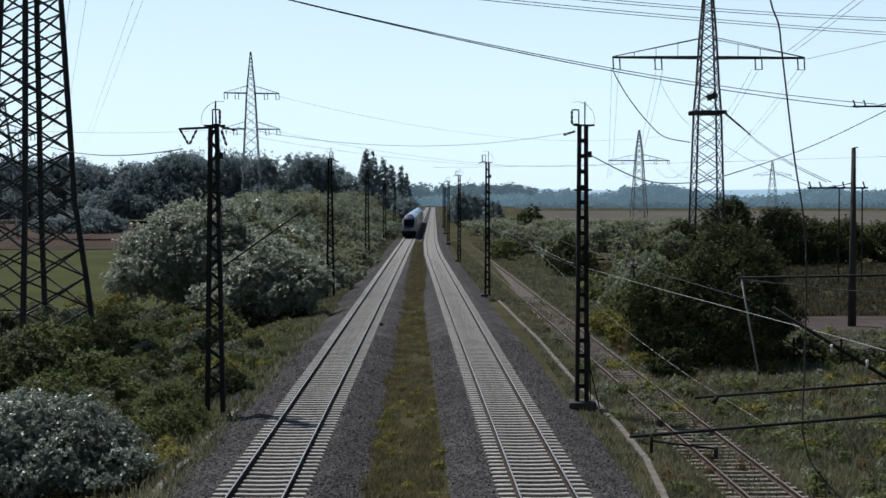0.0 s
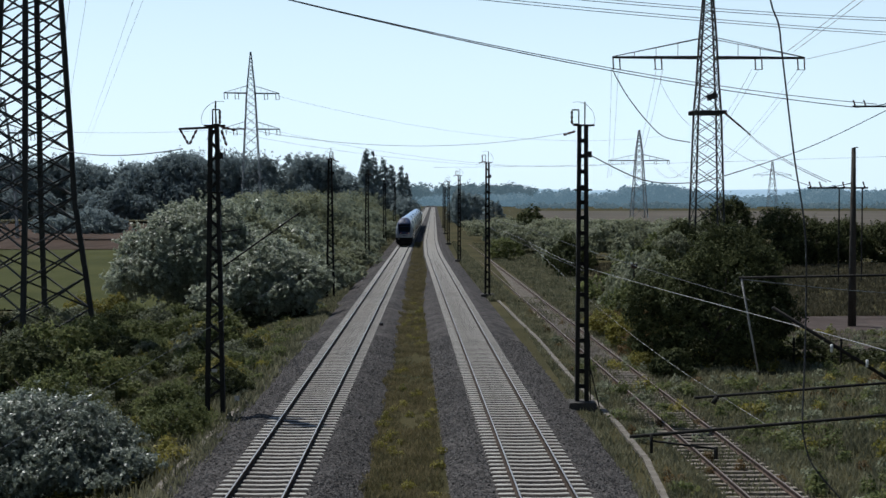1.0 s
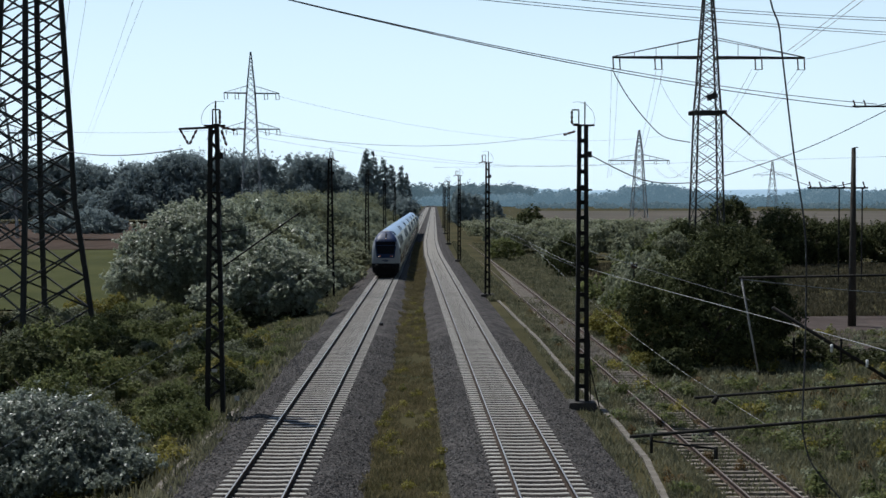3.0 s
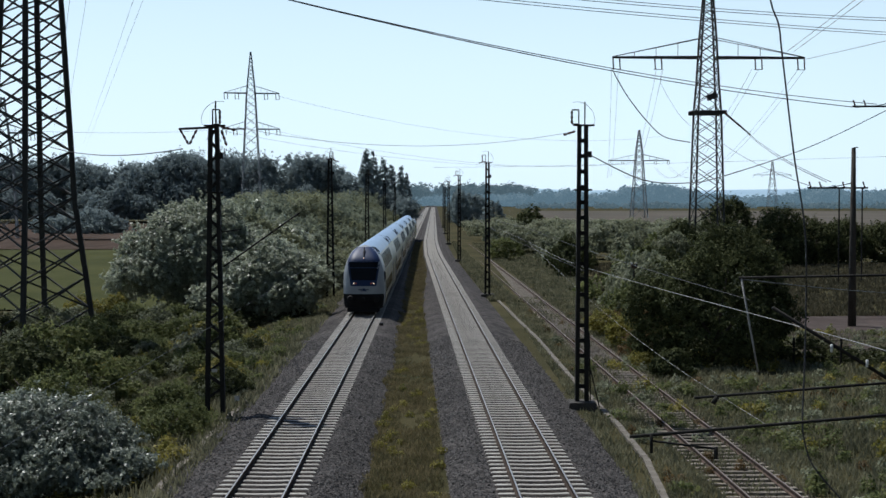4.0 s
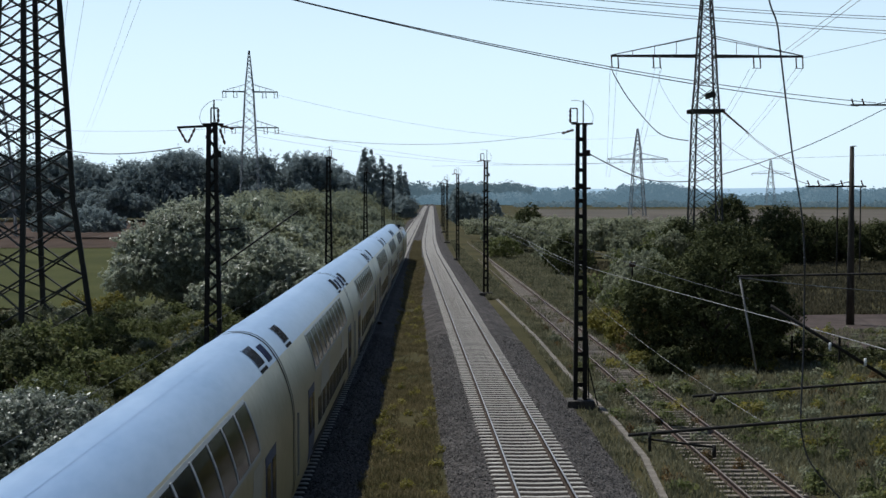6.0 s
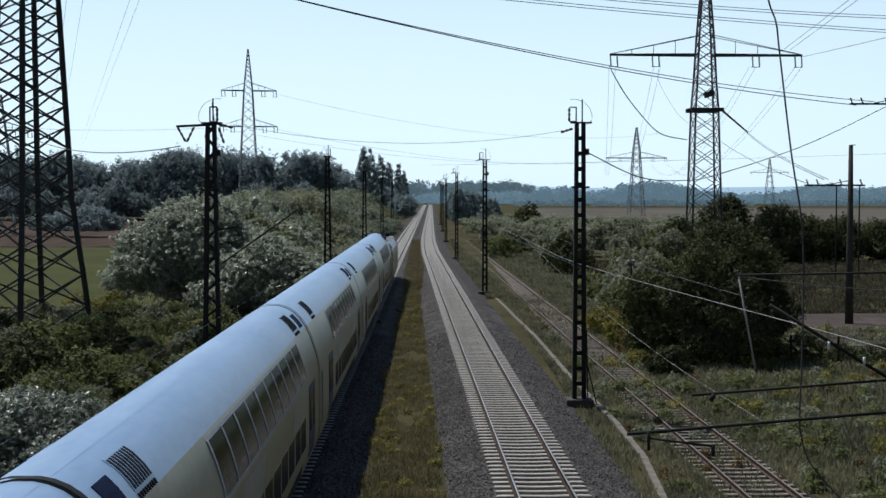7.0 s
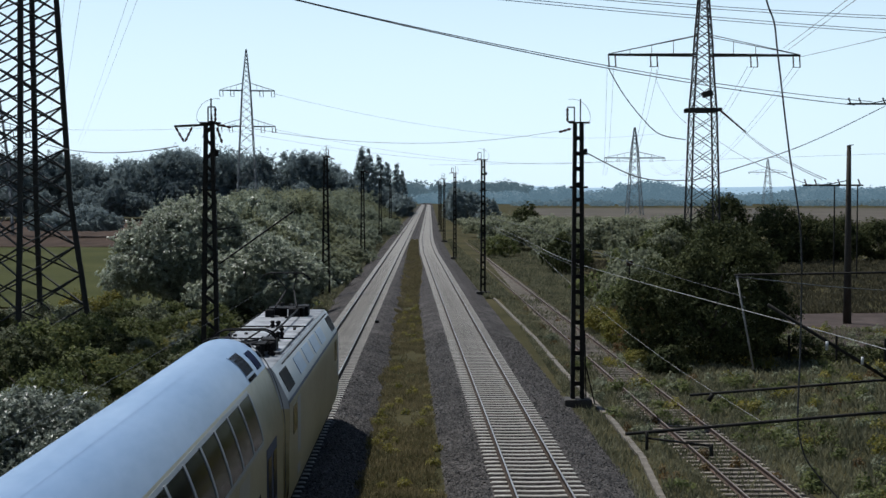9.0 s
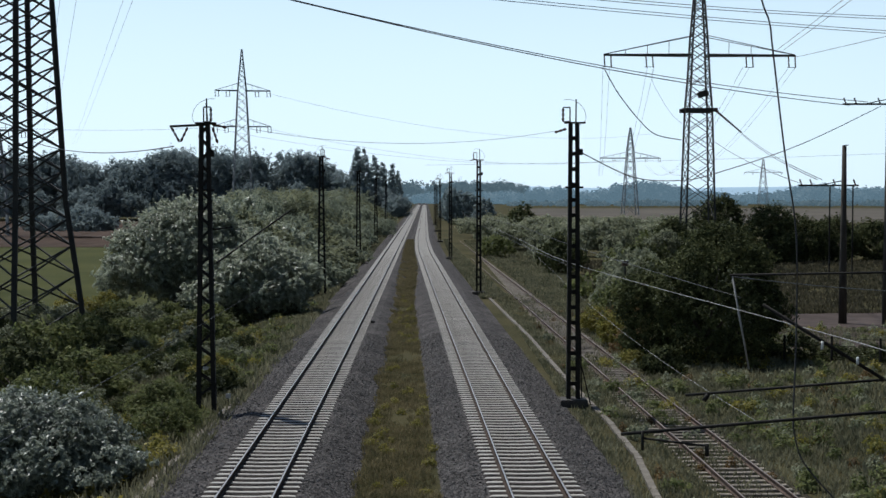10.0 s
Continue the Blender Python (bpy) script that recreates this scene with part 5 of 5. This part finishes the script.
def coach_sides(t, y0, y1, doors, a, b):
    """Windows, doors and stripes of a double-deck coach, between y0 and y1."""
    for s in (-1, 1):
        n = 10
        wb = flank_panel("window_band", t, s, a - 0.12, b + 0.02, 2.82, 3.93, M_FRAME, out=0.006, label="pale frame round the upper windows")
        for k in range(n):
            w = (b - a) / n
            flank_panel("upper_window", wb, s, a + k * w, a + (k + 1) * w - 0.13, 2.9, 3.86, M_GLASS, out=0.014)
        for k in range(n + 1):
            w = (b - a) / n
            flank_panel("mullion", wb, s, a + k * w - 0.13, a + k * w, 2.90, 3.88, M_FRAME, out=0.026)
        for k in range(9):
            w = (b - a - 1.0) / 9
            flank_panel("lower_window", t, s, a + 0.5 + k * w, a + 0.5 + (k + 1) * w - 0.3, 1.15, 1.95, M_GLASS, out=0.012, rows=2)
        for d in doors:
            dr = flank_panel("door", t, s, d - 0.95, d + 0.95, 0.62, 2.62, M_BLUE, out=0.016, label="dark double door", rows=4)
            for q in (-0.5, 0.5):
                flank_panel("door_window", dr, s, d + q - 0.32, d + q + 0.32, 1.35, 2.4, M_GLASS, out=0.026, rows=2)
        flank_panel("white_swoosh", t, s, y0 + 7, y0 + 10.5, 0.9, 2.7, M_SWOOSH, out=0.006, lean=2.4)
        flank_panel("white_swoosh", t, s, y1 - 9, y1 - 7.4, 0.9, 2.7, M_SWOOSH, out=0.006, lean=1.2)
        flank_panel("skirt", t, s, y0 + 5.5, y1 - 5.5, 0.44, 0.78, M_BLACK, out=0.01, rows=2)
        end = flank_panel("grab_rail", t, s, y0 + 1.0, y0 + 1.04, 0.9, 2.5, M_FRAME, out=0.05)


LC, LK, LD = 26.7, 18.9, 27.2


def coach(front_hatch):
    t = thing("passenger_coach", "pale yellow double-deck passenger coach with a white roof", "railway coach", "coaches of the train")
    f, r = (lambda z: 0.09), (lambda z: LC - 0.09)
    shell("body", 0.42, 3.98, CZ, CW, f, r, M_YELLOW, t)
    shell("roof", 3.98, 4.63, CZ, CW, f, r, M_ROOF, t, "pale roof with reflected sky blue in its colour", True)
    end_wall(t, 0.09, CZ, CW, M_WHITE), end_wall(t, LC - 0.09, CZ, CW, M_WHITE)
    gz, gw = [z + 0.035 for z in CZ], [w + 0.03 for w in CW]
    shell("gangway", 0.7, 4.66, gz, gw, lambda z: LC - 0.085, lambda z: LC + 0.085, M_BLACK, t, "black rubber gangway bellows", True, 2)
    coach_sides(t, 0, LC, (5.2, LC - 2.6), 7.1, LC - 3.9)
    bogie(t, 3.9), bogie(t, LC - 3.9)
    part("underframe", box_bm(-1.1, 1.1, 0.4, LC - 0.4, 0.36, 0.46), M_BLACK, t)
    roof_gear(t, 0.1, 1, front_hatch, 0.0 if front_hatch else 0.6), roof_gear(t, LC - 0.1, -1)
    return t


def nose(x, z):
    """Shape of the driver's cab front: how far each point lies behind the foremost."""
    w = max(half(z), 0.02)
    u = min(1.0, abs(x) / w)
    rake = 0.0 if z < 1.9 else 0.16 * (z - 1.9) + (0.0 if z < 3.5 else 1.15 * (z - 3.5) ** 1.7)
    low = 0.12 * max(0, 1.0 - z)
    return rake + low + 0.10 * u * u + 0.42 * u ** 7


def nose_patch(name, parent, outline, material, off, label="", n=14):
    """A patch of the cab front. outline: rows of height and half width."""
    vs, fs = [], []
    for z, w in outline:
        for i in range(n + 1):
            x = w * (2 * i / n - 1)
            vs.append((x, nose(x, z) - off, z))
    for j in range(len(outline) - 1):
        for i in range(n):
            k = j * (n + 1) + i
            fs.append((k, k + 1, k + n + 2, k + n + 1))
    return put(name, mesh(name, vs, fs, material, True), parent, None, label)


def control_car():
    t = thing("control_car", "yellow, white and blue double-deck driving coach", "railway coach", "coaches of the train")
    r = lambda z: LD - 0.09
    f = lambda z: nose(half(z), z)
    shell("body", 0.42, 3.98, CZ, CW, lambda z: 3.2, r, M_YELLOW, t)
    shell("cab_side", 0.42, 3.98, CZ, CW, f, lambda z: 3.2, M_WHITE, t, "white cab flanks")
    shell("roof", 3.98, 4.63, CZ, CW, f, r, M_ROOF, t, "pale roof with reflected sky blue in its colour", True, 20)
    end_wall(t, LD - 0.09, CZ, CW, M_WHITE)
    nose_patch("cab_front", t, [(z, half(z)) for z in (0.42, 0.6, 0.8, 1.0, 1.2, 1.4, 1.6, 1.8, 1.9, 2.1, 2.3, 2.5, 2.7, 2.9, 3.1, 3.3, 3.5, 3.65, 3.8, 3.9, 3.98, 4.08, 4.15, 4.25, 4.3, 4.38, 4.45, 4.52, 4.58, 4.63)], M_WHITE, 0.0, "white cab front", 24)
    nose_patch("bumper", t, [(0.40, 1.26), (0.5, 1.31), (0.7, 1.355), (0.9, 1.375), (1.1, 1.385), (1.3, 1.385), (1.36, 1.385)], M_BLACK, 0.02, "black lower apron", 24)
    nose_patch("windscreen_surround", t, [(1.90, 0.80), (1.95, 0.88), (2.2, 0.92), (2.6, 0.98), (3.0, 1.04), (3.3, 1.085), (3.55, 1.11)], M_BLUE, 0.014, "dark blue windscreen surround")
    nose_patch("windscreen", t, [(2.3, 0.82), (2.6, 0.86), (2.9, 0.91), (3.12, 0.94)], M_SCREEN, 0.024, "dark windscreen")
    nose_patch("destination_display", t, [(3.17, 0.95), (3.35, 0.98), (3.52, 1.0)], M_SCREEN, 0.022, "dark display panel")
    nose_patch("brow", t, [(3.553, 1.11), (3.65, 1.085), (3.75, 1.05), (3.85, 1.01), (3.95, 0.965), (4.05, 0.91), (4.15, 0.845), (4.25, 0.77), (4.35, 0.68), (4.45, 0.57), (4.52, 0.45)], M_BLUE, 0.03, "dark blue brow above the windscreen")
    for x in (-0.68, 0.68):
        for dx, mt, rad, nm in ((0.0, M_LAMP, 0.048, "head_lamp"), (-0.17 if x > 0 else 0.17, M_TAIL, 0.05, "tail_lamp")):
            bm = bmesh.new()
            bmesh.ops.create_uvsphere(bm, u_segments=12, v_segments=8, radius=rad, matrix=Matrix.Translation((x + dx, nose(x + dx, 2.08) - 0.02, 2.08)) @ Matrix.Diagonal((1, 0.5, 1, 1)))
            part(nm, bm, mt, t, "lit head lamp" if nm == "head_lamp" else "small dull red lamp")
    bm = bmesh.new()
    bmesh.ops.create_uvsphere(bm, u_segments=12, v_segments=8, radius=0.045, matrix=Matrix.Translation((0, nose(0, 3.78) - 0.02, 3.78)))
    part("top_lamp", bm, M_LAMP, t, "lit top lamp")
    bar("aerial", (0, nose(0, 3.9) - 0.03, 3.88), (0, nose(0, 4.35) - 0.1, 4.5), 0.07, 0.09, M_BLACK, t)
    for a, b in (((-0.35, 1.66), (0.35, 1.66)), ((-0.2, 1.58), (0.2, 1.58)), ((-0.08, 1.72), (0.08, 1.72))):
        bar("emblem_bar", (a[0], nose(a[0], a[1]) - 0.02, a[1]), (b[0], nose(b[0], b[1]) - 0.02, b[1]), 0.02, 0.06, M_BLUE, t)
    put("coupler", unit_box(M_BLACK), t, between((0, -0.45, 1.02), (0, 0.2, 1.02), 0.2, 0.24))
    for s in (-1, 1):
        bm = bmesh.new()
        bmesh.ops.create_cone(bm, cap_ends=True, segments=20, radius1=0.24, radius2=0.18, depth=0.12, matrix=Matrix.Translation((s * 0.875, -0.36, 1.05)) @ Matrix.Rotation(math.pi / 2, 4, "X"))
        bf = part("buffer", bm, M_BLACK, t)
        bar("buffer_shank", (s * 0.875, -0.3, 1.05), (s * 0.875, 0.15, 1.05), 0.2, 0.2, M_BLACK, bf)
        flank_panel("cab_window", t, s, 1.15, 2.0, 2.1, 2.85, M_GLASS, rows=3)
        flank_panel("cab_door", t, s, 2.25, 3.0, 0.8, 2.8, M_YELLOW, rows=3)
        flank_panel("mirror", t, s, 1.0, 1.06, 2.3, 2.8, M_BLACK, out=0.1, rows=2)
    part("snow_plough", box_bm(-1.1, 1.1, -0.02, 0.3, 0.14, 0.42, 0.04), M_BLACK, t)
    gz, gw = [z + 0.035 for z in CZ], [w + 0.03 for w in CW]
    shell("gangway", 0.7, 4.66, gz, gw, lambda z: LD - 0.085, lambda z: LD + 0.085, M_BLACK, t, "black rubber gangway bellows", True, 2)
    coach_sides(t, 1.2, LD, (LD - 5.0,), 4.3, LD - 6.6)
    bogie(t, 4.2), bogie(t, LD - 3.9)
    part("underframe", box_bm(-1.1, 1.1, 1.0, LD - 0.4, 0.36, 0.46), M_BLACK, t)
    roof_gear(t, 4.9, -1), roof_gear(t, LD - 0.1, -1)
    return t


KZ = [0.55, 0.9, 1.3, 2.0, 2.6, 3.0, 3.12, 3.75, 3.85]
KW = [1.38, 1.47, 1.49, 1.49, 1.49, 1.48, 1.44, 1.10, 1.02]


def pantograph(t, y, up, way):
    """Single-arm current collector; up: height of the collector head over the roof."""
    p = part("pantograph_base", box_bm(-0.6, 0.6, y - 0.42, y + 0.42, 4.15, 4.19), M_BLACK, t, "pantograph frame on its insulators")
    for sx in (-0.55, 0.55):
        for sy in (-0.38, 0.38):
            insulator(p, (sx, y + sy, 3.86), (sx, y + sy, 4.17), 0.07, "insulator", M_BLACK)
    k = Vector((0, y - way * 1.1, 4.2 + up * 0.45))
    for s in (-1, 1):
        bar("lower_arm", (s * 0.35, y + way * 0.4, 4.22), k + Vector((s * 0.12, 0, 0)), 0.045, 0.045, M_BLACK, p)
        bar("upper_arm", k + Vector((s * 0.12, 0, 0)), (s * 0.38, y + way * 0.5, 4.18 + up), 0.035, 0.035, M_BLACK, p)
    for o in (-0.18, 0.18):
        pts = [(-0.82, y + way * 0.5 + o, 4.0 + up), (-0.7, y + way * 0.5 + o, 4.14 + up), (-0.52, y + way * 0.5 + o, 4.22 + up), (0.52, y + way * 0.5 + o, 4.22 + up), (0.7, y + way * 0.5 + o, 4.14 + up), (0.82, y + way * 0.5 + o, 4.0 + up)]
        put("collector_bow", tube_mesh("collector_bow", pts, 0.024, M_BLACK, 6), p)
    return p


def locomotive():
    t = thing("electric_locomotive", "yellow electric locomotive with white roof edges pushing the train", "locomotive")
    e = lambda z: 0.25 if z < 1.9 else 0.25 + 0.22 * (z - 1.9)
    f, r = e, (lambda z: LK - e(z))
    shell("body", 0.55, 3.08, KZ, KW, f, r, M_YELLOW, t)
    shell("roof_edge", 3.08, 3.85, KZ, KW, f, r, M_WHITE, t, "white sloping roof edge")
    shell("roof", 3.84, 3.85, KZ, KW, f, r, M_GREYROOF, t, "dusty grey roof", True)
    shell("waist_stripe", 3.02, 3.09, KZ, [w + 0.006 for w in KW], f, r, M_BLUE, t, "blue stripe")
    for side, fn in ((-1, f), (1, r)):
        rows = [0.55, 1.3, 1.9, 2.1, 2.9, 3.12, 3.75, 3.85]
        vs, fs = [], []
        for z in rows:
            for i in range(9):
                vs.append(((i / 4 - 1) * half(z, KZ, KW), fn(z), z))
        for j in range(len(rows) - 1):
            for i in range(8):
                k = j * 9 + i
                fs.append((k, k + 1, k + 10, k + 9))
        put("cab_front", mesh("cab_front", vs, fs, [M_YELLOW, M_GLASS, M_WHITE], False, [(1 if z == 2.1 and 0 < i < 7 else 2 if z >= 2.9 else 0) for z in rows[:-1] for i in range(8)]), t)
        for s in (-1, 1):
            y = fn(1.05)
            bm = bmesh.new()
            bmesh.ops.create_cone(bm, cap_ends=True, segments=20, radius1=0.24, radius2=0.2, depth=0.14, matrix=Matrix.Translation((s * 0.875, y + side * 0.42, 1.05)) @ Matrix.Rotation(math.pi / 2, 4, "X"))
            bf = part("buffer", bm, M_BLACK, t)
            bar("buffer_shank", (s * 0.875, y, 1.05), (s * 0.875, y + side * 0.4, 1.05), 0.22, 0.22, M_BLACK, bf)
    for s in (-1, 1):
        for a, b in ((1.3, 2.3), (LK - 2.3, LK - 1.3)):
            flank_panel("cab_window", t, s, a, b, 2.15, 2.85, M_GLASS, KZ, KW, rows=2)
            flank_panel("cab_door", t, s, a + 1.2, b + 0.95, 0.95, 2.9, M_WHITE, KZ, KW, out=0.008, rows=2)
            flank_panel("roof_edge_pane", t, s, a - 0.1, b + 0.5, 3.2, 3.66, M_BLACK, KZ, KW, rows=2)
        for k in range(4):
            flank_panel("air_grille", t, s, 4.6 + 2.5 * k, 6.4 + 2.5 * k, 3.22, 3.64, M_ROOF, KZ, KW, rows=2)
        bar("roof_handrail", (s * 1.15, 2.0, 3.8), (s * 1.15, LK - 2.0, 3.8), 0.03, 0.03, M_BLACK, t)
    for k, (a, b, m_) in enumerate(((3.6, 6.9, M_GREYROOF), (7.0, 10.6, M_GREYROOF), (10.7, 14.2, M_GREYROOF))):
        part("roof_panel", box_bm(-0.95, 0.95, a, b, 3.86, 3.92, 0.015), m_, t, "removable roof panel")
    for y in (6.95, 10.65):
        bar("roof_seam", (-1.0, y, 3.93), (1.0, y, 3.93), 0.06, 0.05, M_BLACK, t)
    put("roof_cable", tube_mesh("roof_cable", [(0.4, 3.0, 4.15), (0.42, 9, 4.12), (0.4, 16, 4.15)], 0.03, M_BLACK, 6), t)
    rq = random.Random(4)
    for k in range(26):
        x, y = rq.uniform(-0.8, 0.8), rq.choice([3.0, 3.6, 6.8, 10.4, 15.2, 16.3]) + rq.uniform(-0.5, 0.5)
        insulator(t, (x, y, 3.86), (x, y, 4.1 + rq.uniform(0, 0.15)), 0.08, "roof_insulator", M_BLACK)
    for x, y in ((-0.55, 3.3), (0.6, 4.2), (0.5, 15.4)):
        put("switch_gear", unit_box(M_BLACK), t, Matrix.Translation((x, y, 4.05)) @ Matrix.Diagonal((0.4, 0.7, 0.36, 1)))
    for k in range(12):
        x, y = rq.uniform(-0.85, 0.75), rq.uniform(3.8, 14.0)
        put("roof_fitting", unit_box(M_BLACK), t, Matrix.Translation((x, y, 3.94)) @ Matrix.Diagonal((rq.uniform(0.05, 0.14), rq.uniform(0.05, 0.2), 0.07, 1)))
    for k in range(7):
        x, y = rq.uniform(-0.8, 0.6), rq.uniform(13.8, 16.8)
        put("switch_gear", unit_box(M_BLACK), t, Matrix.Translation((x, y, 4.02)) @ Matrix.Diagonal((rq.uniform(0.15, 0.4), rq.uniform(0.15, 0.5), rq.uniform(0.2, 0.4), 1)))
    pantograph(t, 3.4, 0.25, 1)
    pantograph(t, LK - 3.9, 1.15, -1)
    for x in (-0.6, -0.45):
        bar("horn", (x, LK - 1.7, 3.95), (x, LK - 1.2, 4.0), 0.07, 0.07, M_BLACK, t)
    bar("aerial", (0.2, 2.0, 3.85), (0.2, 2.0, 4.2), 0.04, 0.04, M_BLACK, t)
    bogie(t, 3.9), bogie(t, LK - 3.9)
    part("underframe", box_bm(-1.3, 1.3, 1.0, LK - 1.0, 0.3, 0.58), M_BLACK, t)
    return t


train = [control_car(), coach(False), coach(True)]
for k in (1, 1, 2):
    train.append(copy_thing(train[k], pose(0, 0, 0)))
train.append(locomotive())


def motions():
    """The train runs towards the bridge at an even 162 km/h."""
    for k, car in enumerate(train):
        walk(car, [(q * 0.5, pose(LEFT_X, 278.5 - 45.06 * q * 0.5 + (LD + (k - 1) * LC if k else 0), 0)) for q in range(21)])


motions()
